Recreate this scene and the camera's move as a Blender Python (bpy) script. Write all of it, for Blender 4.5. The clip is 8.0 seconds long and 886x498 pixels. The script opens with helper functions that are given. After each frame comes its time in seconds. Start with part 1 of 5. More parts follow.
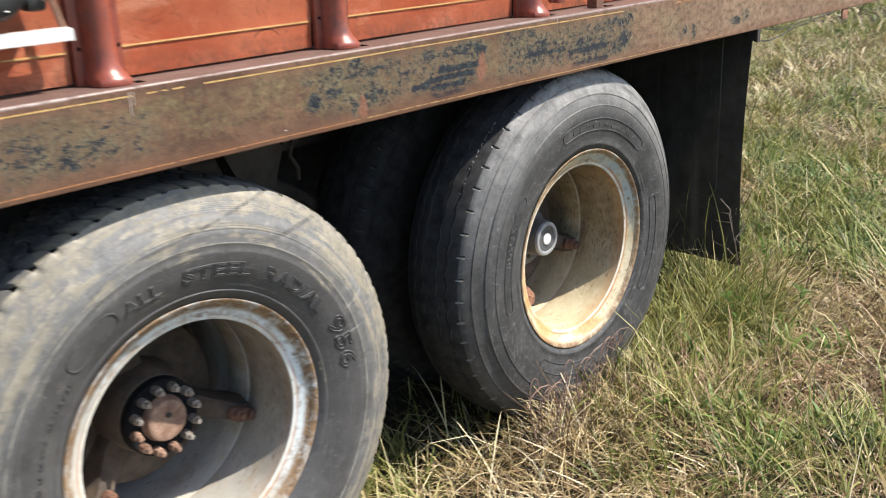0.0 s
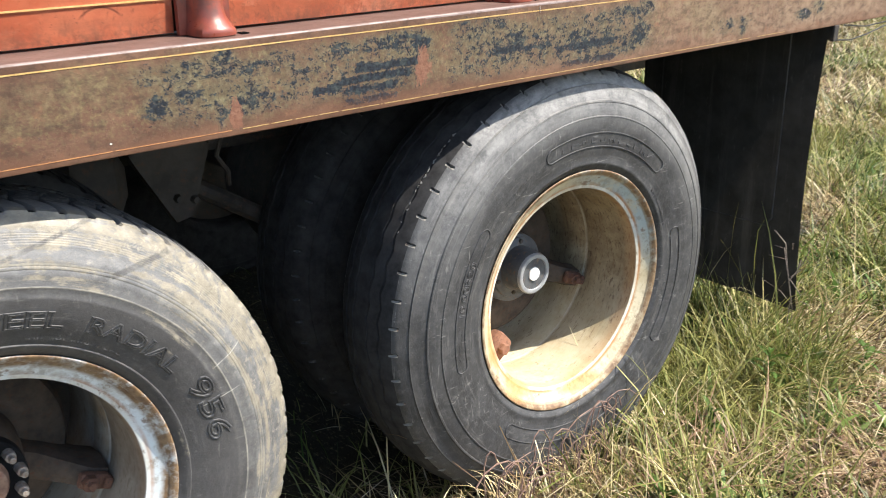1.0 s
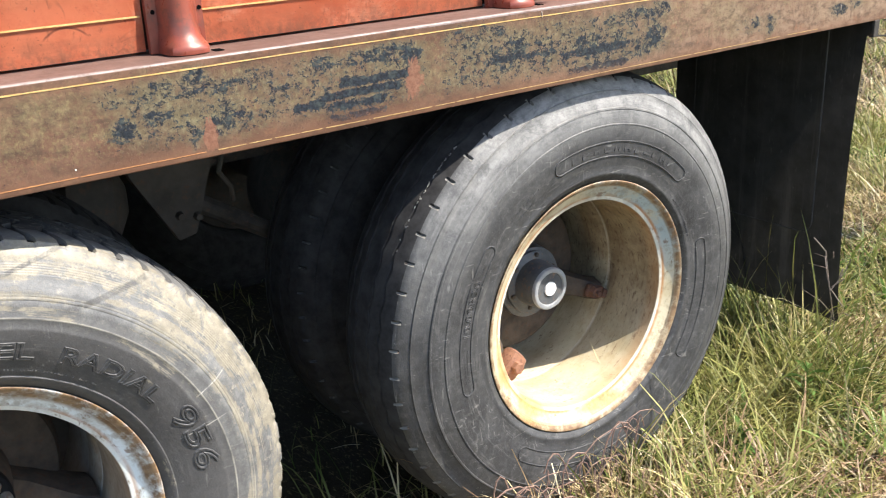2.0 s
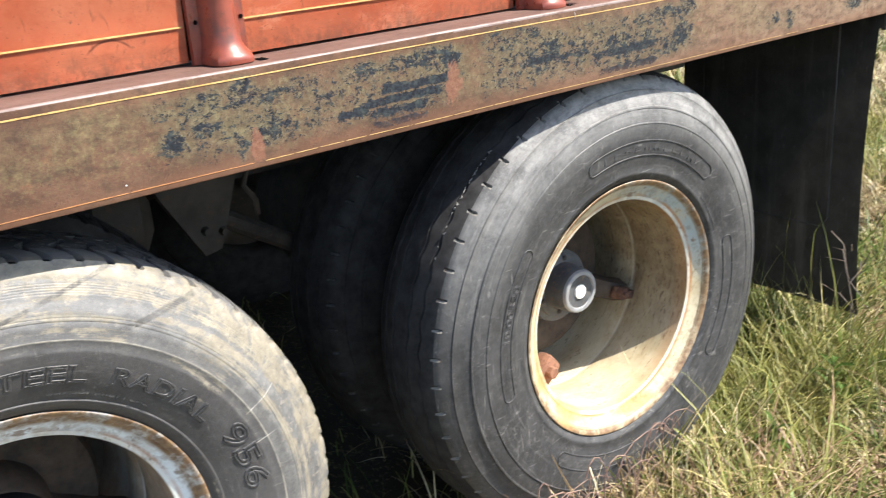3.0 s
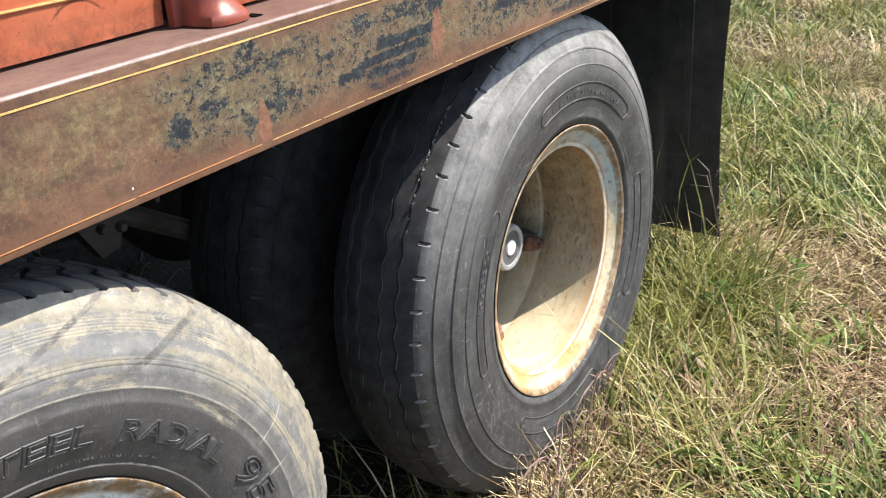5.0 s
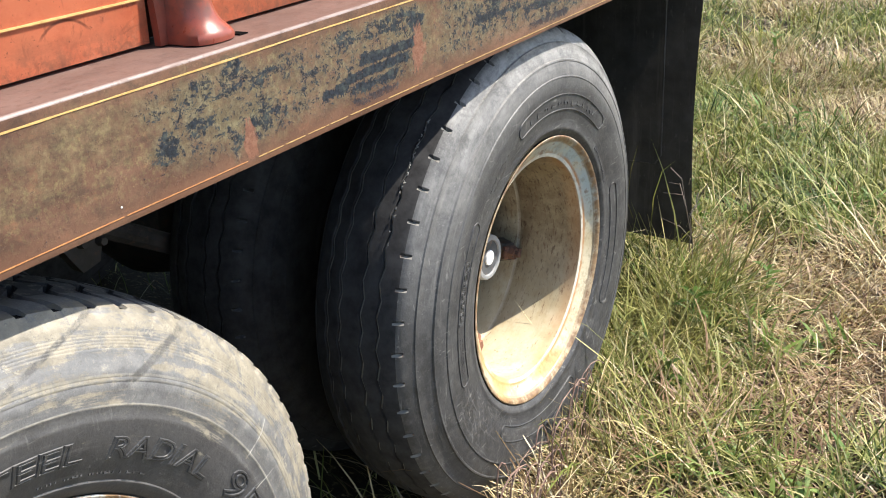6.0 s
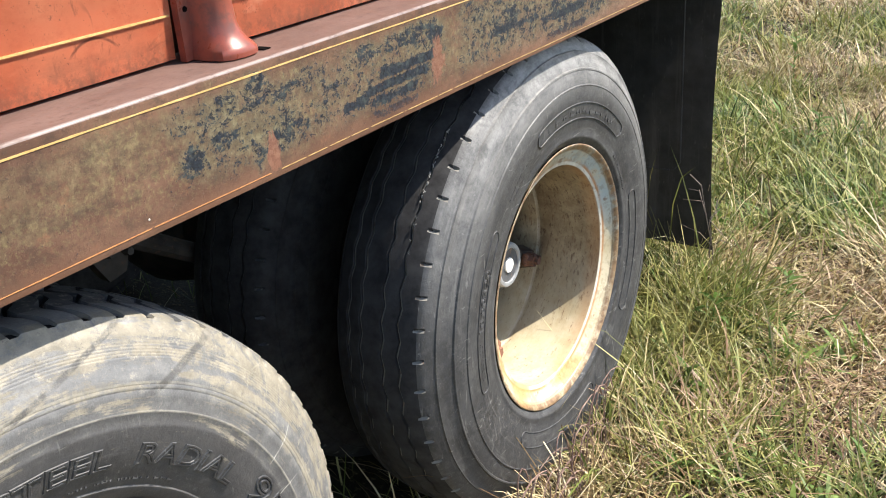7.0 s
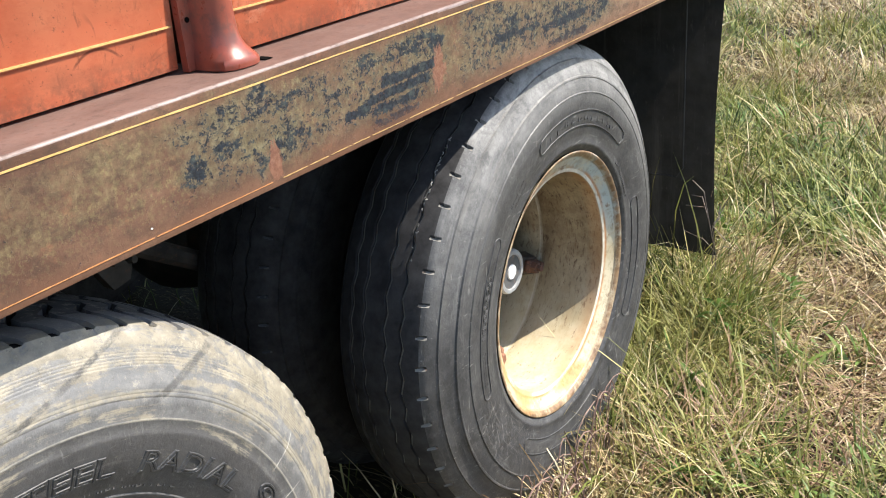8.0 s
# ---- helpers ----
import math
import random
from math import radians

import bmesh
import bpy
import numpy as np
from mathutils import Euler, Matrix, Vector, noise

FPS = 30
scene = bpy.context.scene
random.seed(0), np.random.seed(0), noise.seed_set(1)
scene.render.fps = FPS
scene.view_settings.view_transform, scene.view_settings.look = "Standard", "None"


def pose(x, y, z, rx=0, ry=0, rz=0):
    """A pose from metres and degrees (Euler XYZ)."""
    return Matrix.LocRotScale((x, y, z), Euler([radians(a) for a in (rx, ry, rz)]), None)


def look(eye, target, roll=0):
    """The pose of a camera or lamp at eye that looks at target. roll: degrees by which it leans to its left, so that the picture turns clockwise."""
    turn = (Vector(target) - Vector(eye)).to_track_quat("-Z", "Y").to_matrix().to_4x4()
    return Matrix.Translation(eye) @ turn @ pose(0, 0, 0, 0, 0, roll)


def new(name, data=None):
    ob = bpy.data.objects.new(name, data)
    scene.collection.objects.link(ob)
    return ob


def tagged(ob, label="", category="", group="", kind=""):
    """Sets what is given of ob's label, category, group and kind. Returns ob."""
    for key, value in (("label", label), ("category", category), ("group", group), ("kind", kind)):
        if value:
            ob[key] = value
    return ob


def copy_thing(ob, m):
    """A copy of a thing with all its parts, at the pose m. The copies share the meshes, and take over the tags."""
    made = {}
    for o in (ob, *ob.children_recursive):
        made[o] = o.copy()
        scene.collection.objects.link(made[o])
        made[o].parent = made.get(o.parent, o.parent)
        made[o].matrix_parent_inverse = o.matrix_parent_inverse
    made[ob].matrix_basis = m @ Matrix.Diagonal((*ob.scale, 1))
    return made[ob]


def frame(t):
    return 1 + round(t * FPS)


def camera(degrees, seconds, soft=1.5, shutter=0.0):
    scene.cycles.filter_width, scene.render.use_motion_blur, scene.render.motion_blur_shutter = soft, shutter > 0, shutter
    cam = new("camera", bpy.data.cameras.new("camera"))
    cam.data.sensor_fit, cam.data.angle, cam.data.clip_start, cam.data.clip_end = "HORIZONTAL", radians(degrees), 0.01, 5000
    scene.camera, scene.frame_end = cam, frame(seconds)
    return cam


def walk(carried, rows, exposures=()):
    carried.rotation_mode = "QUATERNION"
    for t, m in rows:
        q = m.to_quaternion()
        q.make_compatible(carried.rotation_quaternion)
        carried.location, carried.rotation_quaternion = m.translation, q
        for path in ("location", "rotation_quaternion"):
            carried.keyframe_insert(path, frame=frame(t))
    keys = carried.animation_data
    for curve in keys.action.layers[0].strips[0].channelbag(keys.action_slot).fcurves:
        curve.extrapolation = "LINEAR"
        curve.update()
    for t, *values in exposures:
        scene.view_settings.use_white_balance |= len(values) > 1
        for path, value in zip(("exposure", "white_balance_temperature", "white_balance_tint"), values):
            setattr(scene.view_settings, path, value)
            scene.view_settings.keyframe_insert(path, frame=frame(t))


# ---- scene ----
cam = camera(49.9, 8.0, 1.0, 0.4)
PATH = [
    (0.0, (-2.1690, -1.4859, 1.4220), (-0.9423, -0.3069, 0.8343), -2.50),
    (0.2, (-2.0030, -1.5140, 1.4070), (-0.6930, -0.1590, 0.7380), -2.20),
    (0.5, (-1.7883, -1.4733, 1.3887), (-0.6498, -0.2097, 0.7992), -2.00),
    (0.8, (-1.6240, -1.4040, 1.3880), (-0.4070, 0.0270, 0.7010), -1.10),
    (1.0, (-1.5370, -1.3690, 1.3940), (-0.3570, 0.0810, 0.6830), -0.80),
    (1.2, (-1.4770, -1.3460, 1.3970), (-0.3230, 0.1100, 0.6550), -0.70),
    (2.3, (-1.3810, -1.3770, 1.4050), (-0.3400, 0.1790, 0.7000), -4.00),
    (2.5, (-1.4238, -1.3545, 1.4202), (-0.4923, 0.0477, 0.7830), -5.00),
    (3.0, (-1.4697, -1.2834, 1.3923), (-0.4617, 0.0693, 0.7659), -4.30),
    (3.2, (-1.4600, -1.2580, 1.3880), (-0.2820, 0.2090, 0.7110), -3.20),
    (3.5, (-1.4382, -1.1826, 1.3914), (-0.3240, 0.1062, 0.8100), -2.30),
    (3.8, (-1.4210, -1.0730, 1.4070), (-0.1630, 0.3300, 0.7380), -1.90),
    (4.0, (-1.4355, -0.9963, 1.4022), (-0.2763, 0.2250, 0.7677), -2.20),
    (4.2, (-1.4750, -0.9480, 1.3980), (-0.1470, 0.3390, 0.6380), -2.40),
    (4.5, (-1.5750, -0.8883, 1.3995), (-0.3213, 0.1728, 0.6624), -3.20),
    (4.7, (-1.6200, -0.8420, 1.3940), (-0.1840, 0.2700, 0.5560), -3.60),
    (5.8, (-1.6600, -0.8160, 1.4070), (-0.1450, 0.1920, 0.5770), -3.70),
    (6.0, (-1.6614, -0.8172, 1.4130), (-0.2979, 0.0882, 0.6642), -3.50),
    (6.5, (-1.6659, -0.8172, 1.4175), (-0.3096, 0.1044, 0.6759), -3.80),
    (7.0, (-1.6749, -0.8289, 1.4256), (-0.3285, 0.1116, 0.6894), -4.30),
    (7.5, (-1.6731, -0.8361, 1.4247), (-0.3249, 0.1062, 0.6930), -4.60),
    (8.0, (-1.6758, -0.8361, 1.4301), (-0.3303, 0.1143, 0.7047), -4.60),
]
walk(cam, [(t, look(eye, target, roll)) for t, eye, target, roll in PATH], [(0.0, 0.86), (0.6, 0.98), (1.2, 1.16), (2.5, 1.26), (3.5, 1.28), (4.2, 1.24), (4.7, 1.18), (6.0, 1.14), (8.0, 1.14)])

# ---- light ----
SUN_TO = Vector((0.45, -0.455, 0.835)).normalized()
world = bpy.data.worlds.new("sky")
scene.world = world
world.use_nodes = True
wn = world.node_tree.nodes
sky = wn.new("ShaderNodeTexSky")
sky.sky_type = "NISHITA"
sky.sun_disc = False
sky.sun_elevation = math.asin(SUN_TO.z)
sky.sun_rotation = math.atan2(SUN_TO.x, SUN_TO.y)
world.node_tree.links.new(sky.outputs[0], wn["Background"].inputs[0])
wn["Background"].inputs[1].default_value = 0.14
sun = new("sun", bpy.data.lights.new("sun", "SUN"))
sun.data.energy = 5.0
sun.data.angle = radians(0.53)
sun.data.color = (1.0, 0.93, 0.82)
sun.matrix_world = look((6, -6, 9), Vector((6, -6, 9)) - SUN_TO)


# ---- materials ----
class Nodes:
    """A small builder for node materials."""

    def __init__(self, name, roughness=0.7, metallic=0.0, specular=0.5):
        self.mat = bpy.data.materials.new(name)
        self.mat.use_nodes = True
        self.tree = self.mat.node_tree
        self.bsdf = self.tree.nodes["Principled BSDF"]
        self.bsdf.inputs["Roughness"].default_value = roughness
        self.bsdf.inputs["Metallic"].default_value = metallic
        self.bsdf.inputs["Specular IOR Level"].default_value = specular
        self.coord = self.tree.nodes.new("ShaderNodeTexCoord").outputs["Object"]

    def node(self, kind):
        return self.tree.nodes.new(kind)

    def link(self, a, socket):
        if isinstance(a, (int, float)):
            socket.default_value = a
        elif isinstance(a, tuple):
            socket.default_value = (*a, 1.0) if len(a) == 3 else a
        else:
            self.tree.links.new(a, socket)

    def mapped(self, scale=(1, 1, 1), loc=(0, 0, 0), rot=(0, 0, 0)):
        m = self.node("ShaderNodeMapping")
        m.inputs["Scale"].default_value = scale
        m.inputs["Location"].default_value = loc
        m.inputs["Rotation"].default_value = rot
        self.tree.links.new(self.coord, m.inputs["Vector"])
        return m.outputs[0]

    def noise(self, scale, detail=4.0, rough=0.6, stretch=(1, 1, 1), loc=(0, 0, 0), warp=0.0):
        n = self.node("ShaderNodeTexNoise")
        n.inputs["Scale"].default_value = scale
        n.inputs["Detail"].default_value = detail
        n.inputs["Roughness"].default_value = rough
        n.inputs["Distortion"].default_value = warp
        self.tree.links.new(self.mapped(stretch, loc), n.inputs["Vector"])
        return n.outputs["Fac"]

    def ramp(self, fac, lo, hi, a=0.0, b=1.0):
        r = self.node("ShaderNodeMapRange")
        r.inputs["From Min"].default_value = lo
        r.inputs["From Max"].default_value = hi
        r.inputs["To Min"].default_value = a
        r.inputs["To Max"].default_value = b
        self.link(fac, r.inputs["Value"])
        return r.outputs[0]

    def math(self, op, a, b=0.0):
        m = self.node("ShaderNodeMath")
        m.operation = op
        self.link(a, m.inputs[0])
        self.link(b, m.inputs[1])
        return m.outputs[0]

    def mix(self, fac, a, b):
        m = self.node("ShaderNodeMix")
        m.data_type = "RGBA"
        self.link(fac, m.inputs[0])
        self.link(a, m.inputs[6])
        self.link(b, m.inputs[7])
        return m.outputs[2]

    def blob(self, centre, size):
        """1 at a centre, falling to 0 at an ellipsoid's edge."""
        g = self.node("ShaderNodeTexGradient")
        g.gradient_type = "SPHERICAL"
        s = tuple(1.0 / q for q in size)
        self.tree.links.new(self.mapped(s, tuple(-c * k for c, k in zip(centre, s))), g.inputs[0])
        return g.outputs["Fac"]

    def streak(self, cx, cz, degrees, length, width):
        """A straight streak in the xz plane, soft at its ends."""
        c, s = math.cos(radians(degrees)), math.sin(radians(degrees))
        x, z = self.math("SUBTRACT", self.axis(0), cx), self.math("SUBTRACT", self.axis(2), cz)
        u = self.math("ABSOLUTE", self.math("ADD", self.math("MULTIPLY", x, c), self.math("MULTIPLY", z, s)))
        v = self.math("ABSOLUTE", self.math("SUBTRACT", self.math("MULTIPLY", z, c), self.math("MULTIPLY", x, s)))
        return self.math("MULTIPLY", self.ramp(u, length, length * 0.7), self.ramp(v, width, width * 0.55))

    def ring_noise(self, radial, around, detail=4.0, rough=0.65, seed=0.0):
        """Noise drawn out along circles round the axle."""
        x, z = self.axis(0), self.axis(2)
        r = self.math("SQRT", self.math("ADD", self.math("MULTIPLY", x, x), self.math("MULTIPLY", z, z)))
        v = self.node("ShaderNodeCombineXYZ")
        self.link(self.math("MULTIPLY", r, radial), v.inputs[0])
        self.link(self.math("MULTIPLY", self.math("ARCTAN2", z, x), around), v.inputs[1])
        v.inputs[2].default_value = seed
        n = self.node("ShaderNodeTexNoise")
        n.inputs["Scale"].default_value = 1.0
        n.inputs["Detail"].default_value = detail
        n.inputs["Roughness"].default_value = rough
        self.link(v.outputs[0], n.inputs["Vector"])
        return n.outputs["Fac"]

    def attribute(self, name):
        a = self.node("ShaderNodeAttribute")
        a.attribute_name = name
        return a.outputs["Fac"]

    def axis(self, which):
        s = self.node("ShaderNodeSeparateXYZ")
        self.tree.links.new(self.coord, s.inputs[0])
        return s.outputs[which]

    def colour(self, c):
        self.link(c, self.bsdf.inputs["Base Color"])
        return self

    def rough(self, r):
        self.link(r, self.bsdf.inputs["Roughness"])
        return self

    def bump(self, height, strength=0.3, distance=0.002):
        b = self.node("ShaderNodeBump")
        b.inputs["Strength"].default_value = strength
        b.inputs["Distance"].default_value = distance
        self.link(height, b.inputs["Height"])
        self.tree.links.new(b.outputs[0], self.bsdf.inputs["Normal"])
        return self


def rail_material():
    """Old channel steel: rust brown, olive patina and remnants of dark blue paint."""
    m = Nodes("weathered_rail", 0.68, 0.0, 0.15)
    z = m.axis(2)
    mid = m.math("MULTIPLY", m.ramp(z, 1.035, 1.085), m.ramp(z, 1.172, 1.145))
    brown = m.mix(m.ramp(m.noise(9, 5, 0.6, (0.6, 1, 1.2)), 0.38, 0.62), (0.094, 0.051, 0.035), (0.170, 0.096, 0.064))
    olive = m.mix(m.ramp(m.noise(70, 3, 0.7), 0.35, 0.65), (0.090, 0.074, 0.042), (0.215, 0.175, 0.098))
    # olive patina spreads in the middle of the face, bare rust along the lower edge
    pat = m.math("ADD", m.noise(5, 4, 0.65, (0.8, 1, 1.3), (3, 0, 0)), m.math("MULTIPLY", m.noise(55, 4, 0.75), 0.55))
    pat = m.math("ADD", pat, m.math("MULTIPLY", mid, 0.17))
    col = m.mix(m.ramp(pat, 0.90, 1.14, 0.0, 0.92), brown, olive)
    fleck = m.math("MULTIPLY", m.ramp(m.noise(115, 5, 0.78, (0.95, 1, 0.85), (2, 0, 0)), 0.50, 0.60), m.ramp(m.noise(8, 4, 0.6, (1, 1, 1), (9, 0, 0)), 0.38, 0.58))
    col = m.mix(m.math("MULTIPLY", fleck, m.math("MULTIPLY", mid, m.ramp(m.axis(0), -1.45, -0.85, 0.4, 0.8))), col, (0.215, 0.176, 0.088))
    pale = m.math("MULTIPLY", m.ramp(m.axis(0), -0.45, 0.80, 0.0, 0.85), m.ramp(m.noise(6, 5, 0.7, (0.7, 1, 1), (0, 4, 4)), 0.30, 0.58, 0.25, 1.0))
    col = m.mix(pale, col, m.mix(m.ramp(m.noise(34, 5, 0.75), 0.38, 0.62), (0.21, 0.140, 0.095), (0.33, 0.235, 0.165)))
    col = m.mix(m.ramp(m.noise(190, 4, 0.75, (1, 1, 0.6), (6, 0, 1)), 0.55, 0.68, 0, 0.6), col, (0.060, 0.036, 0.026))
    col = m.mix(m.ramp(m.noise(28, 5, 0.7, (0.8, 1, 1), (1, 3, 1)), 0.58, 0.70, 0, 0.6), col, (0.22, 0.105, 0.062))
    col = m.mix(m.ramp(m.noise(42, 6, 0.75, (0.7, 1, 1.2), (4, 2, 7)), 0.47, 0.62, 0, 0.65), col, (0.062, 0.043, 0.032))
    col = m.mix(m.ramp(m.noise(260, 4, 0.8, (0.8, 1, 1), (2, 6, 3)), 0.60, 0.68, 0, 0.5), col, (0.24, 0.18, 0.10))
    # the flaking blue paint
    total, rows = m.attribute("paint"), m.attribute("rows")
    total = m.math("ADD", total, m.math("MULTIPLY", m.math("SUBTRACT", m.noise(24, 6, 0.7, (1, 1, 1.3), (5, 5, 0)), 0.5), m.math("MULTIPLY", total, 2.6)))
    flake = m.math("ADD", m.math("MULTIPLY", m.noise(70, 6, 0.78, (0.85, 1, 1.15), (1, 0, 4), 0.5), 0.62), m.math("MULTIPLY", m.noise(240, 5, 0.8, (1, 1, 1), (0, 0, 2)), 0.42))
    score = m.math("ADD", m.math("ADD", flake, m.math("MULTIPLY", total, 0.17)), rows)
    col = m.mix(m.math("MULTIPLY", m.ramp(total, 0.1, 0.7), m.ramp(m.noise(36, 5, 0.75, (1, 1, 1), (7, 7, 7)), 0.36, 0.58, 0.25, 0.85)), col, m.mix(m.ramp(m.noise(110, 4, 0.75), 0.4, 0.62), (0.088, 0.077, 0.050), (0.205, 0.180, 0.112)))
    blue = m.mix(m.ramp(m.noise(150, 4, 0.7), 0.38, 0.62), (0.007, 0.009, 0.014), (0.024, 0.032, 0.044))
    blue = m.mix(m.ramp(m.noise(60, 4, 0.7, (1, 1, 1), (8, 0, 0)), 0.50, 0.64, 0, 0.75), blue, (0.056, 0.070, 0.068))
    col = m.mix(m.ramp(score, 0.618, 0.655, 0, 0.96), col, blue)
    # raw orange rust scars
    scar = m.math("ADD", m.math("MAXIMUM", m.blob((-0.462, 0, 1.088), (0.030, 1, 0.062)), m.blob((-0.845, 0, 1.055), (0.020, 1, 0.05))), m.math("MULTIPLY", m.math("SUBTRACT", m.noise(48, 7, 0.8, (1, 1, 0.55), (0, 0, 3), 0.8), 0.5), 2.6))
    col = m.mix(m.ramp(scar, 0.40, 0.58, 0, 0.85), col, m.mix(m.ramp(m.noise(140, 4, 0.7), 0.4, 0.6), (0.17, 0.075, 0.05), (0.235, 0.118, 0.078)))
    low = m.math("MULTIPLY", m.ramp(z, 1.055, 1.030), m.ramp(m.noise(14, 5, 0.7, (0.5, 1, 1)), 0.32, 0.6))
    col = m.mix(m.math("MULTIPLY", low, 0.65), col, (0.175, 0.088, 0.054))
    m.colour(col).rough(m.ramp(score, 0.55, 0.7, 0.72, 0.60))
    m.bump(m.math("ADD", m.noise(160, 5, 0.75), m.math("MULTIPLY", m.ramp(score, 0.57, 0.65), 0.6)), 0.45, 0.0012)
    return m.mat


def top_material():
    """Reddish primer on the deck's edge, worn along the nosing."""
    m = Nodes("worn_red_primer", 0.6, 0.0, 0.45)
    c = m.mix(m.ramp(m.noise(12, 5, 0.65, (0.5, 1, 1)), 0.35, 0.65), (0.100, 0.058, 0.047), (0.145, 0.088, 0.073))
    c = m.mix(m.ramp(m.noise(90, 4, 0.7), 0.56, 0.7), c, (0.10, 0.05, 0.036))
    edge = m.math("MULTIPLY", m.ramp(m.axis(1), 0.0045, 0.0030), m.ramp(m.noise(40, 4, 0.7, (0.3, 1, 1)), 0.36, 0.52))
    c = m.mix(edge, c, (0.21, 0.160, 0.146))
    c = m.mix(m.ramp(m.noise(70, 5, 0.75, (0.6, 1, 1), (3, 3, 3)), 0.55, 0.64, 0, 0.7), c, (0.075, 0.042, 0.034))
    m.colour(c).rough(m.math("SUBTRACT", m.ramp(m.noise(25, 4), 0.3, 0.7, 0.5, 0.7), m.math("MULTIPLY", edge, 0.16))).bump(m.noise(140, 4, 0.7), 0.25, 0.001)
    return m.mat


def orange_material():
    """Faded orange truck paint with rubbed stains, scratches and rust specks."""
    m = Nodes("faded_orange_paint", 0.5, 0.0, 0.4)
    c = m.mix(m.ramp(m.noise(5, 4, 0.6), 0.35, 0.65), (0.57, 0.142, 0.064), (0.69, 0.230, 0.120))
    c = m.mix(m.ramp(m.noise(22, 6, 0.75, (0.8, 1, 1.1)), 0.48, 0.70, 0, 0.55), c, (0.50, 0.10, 0.045))
    c = m.mix(m.ramp(m.noise(8, 6, 0.75, (0.6, 1, 1), (7, 0, 0), 0.6), 0.52, 0.66, 0, 0.7), c, (0.80, 0.38, 0.24))
    c = m.mix(m.ramp(m.noise(70, 5, 0.75, (1, 1, 0.5), (2, 8, 0), 0.6), 0.58, 0.68, 0, 0.6), c, (0.30, 0.085, 0.045))
    # wandering dark scratches
    for seed, st in ((3.0, (0.5, 1, 1.3)), (8.0, (1.2, 1, 0.45))):
        band = m.math("ABSOLUTE", m.math("SUBTRACT", m.noise(9, 3, 0.6, st, (seed, 0, seed), 0.4), 0.5))
        line = m.math("MULTIPLY", m.ramp(band, 0.010, 0.003), m.ramp(m.noise(7, 3, 0.6, (1, 1, 1), (seed, 3, 0)), 0.56, 0.64))
        c = m.mix(m.math("MULTIPLY", line, 0.3), c, (0.22, 0.06, 0.035))
    # one curved gouge under the pinstripe
    dx, dz = m.math("SUBTRACT", m.axis(0), -1.008), m.math("SUBTRACT", m.axis(2), 1.191)
    arc = m.math("ABSOLUTE", m.math("SUBTRACT", m.math("SQRT", m.math("ADD", m.math("MULTIPLY", dx, dx), m.math("MULTIPLY", dz, dz))), 0.041))
    c = m.mix(m.math("MULTIPLY", m.math("MULTIPLY", m.ramp(arc, 0.0022, 0.0008), m.ramp(dz, 0.024, 0.031)), m.ramp(m.noise(70, 4), 0.3, 0.5, 0.3, 0.8)), c, (0.20, 0.06, 0.035))
    c = m.mix(m.ramp(m.noise(190, 4, 0.75), 0.63, 0.70, 0, 0.8), c, (0.13, 0.05, 0.03))
    low = m.math("MULTIPLY", m.ramp(m.axis(2), 1.245, 1.188), m.ramp(m.noise(30, 6, 0.75, (0.6, 1, 1)), 0.42, 0.64))
    c = m.mix(m.math("MULTIPLY", low, 0.7), c, (0.34, 0.115, 0.065))
    grime = m.math("MULTIPLY", m.ramp(m.axis(2), 1.215, 1.184), m.ramp(m.noise(90, 5, 0.75, (0.8, 1, 0.6), (4, 0, 0)), 0.44, 0.58))
    c = m.mix(m.math("MULTIPLY", grime, 0.5), c, (0.16, 0.09, 0.065))
    m.colour(c).rough(m.ramp(m.noise(18, 4), 0.3, 0.7, 0.42, 0.62)).bump(m.noise(60, 5, 0.65), 0.2, 0.001)
    return m.mat


def post_material():
    m = Nodes("red_brown_post_paint", 0.33, 0.0, 0.5)
    c = m.mix(m.ramp(m.noise(14, 4, 0.6), 0.35, 0.65), (0.175, 0.040, 0.026), (0.265, 0.068, 0.042))
    c = m.mix(m.ramp(m.noise(60, 5, 0.7), 0.54, 0.66, 0, 0.75), c, (0.12, 0.045, 0.032))
    c = m.mix(m.ramp(m.noise(35, 5, 0.65, (1, 1, 0.5), (5, 0, 0)), 0.54, 0.66, 0, 0.6), c, (0.105, 0.052, 0.042))
    m.colour(c).rough(m.ramp(m.noise(45, 5, 0.65), 0.3, 0.7, 0.24, 0.46)).bump(m.noise(80, 5, 0.65), 0.2, 0.001)
    return m.mat


def plain(name, a, b, scale=30.0, roughness=0.6, metallic=0.0, bump=0.2, specular=0.5, speck=None):
    """A surface of two mixed tones with fine relief."""
    m = Nodes(name, roughness, metallic, specular)
    c = m.mix(m.ramp(m.noise(scale, 5, 0.65), 0.35, 0.65), a, b)
    if speck:
        c = m.mix(m.ramp(m.noise(scale * 3.1, 4, 0.7, (1, 1, 1), (3, 5, 1)), 0.55, 0.66), c, speck)
    m.colour(c).bump(m.noise(scale * 4, 4, 0.7), bump, 0.001)
    return m.mat


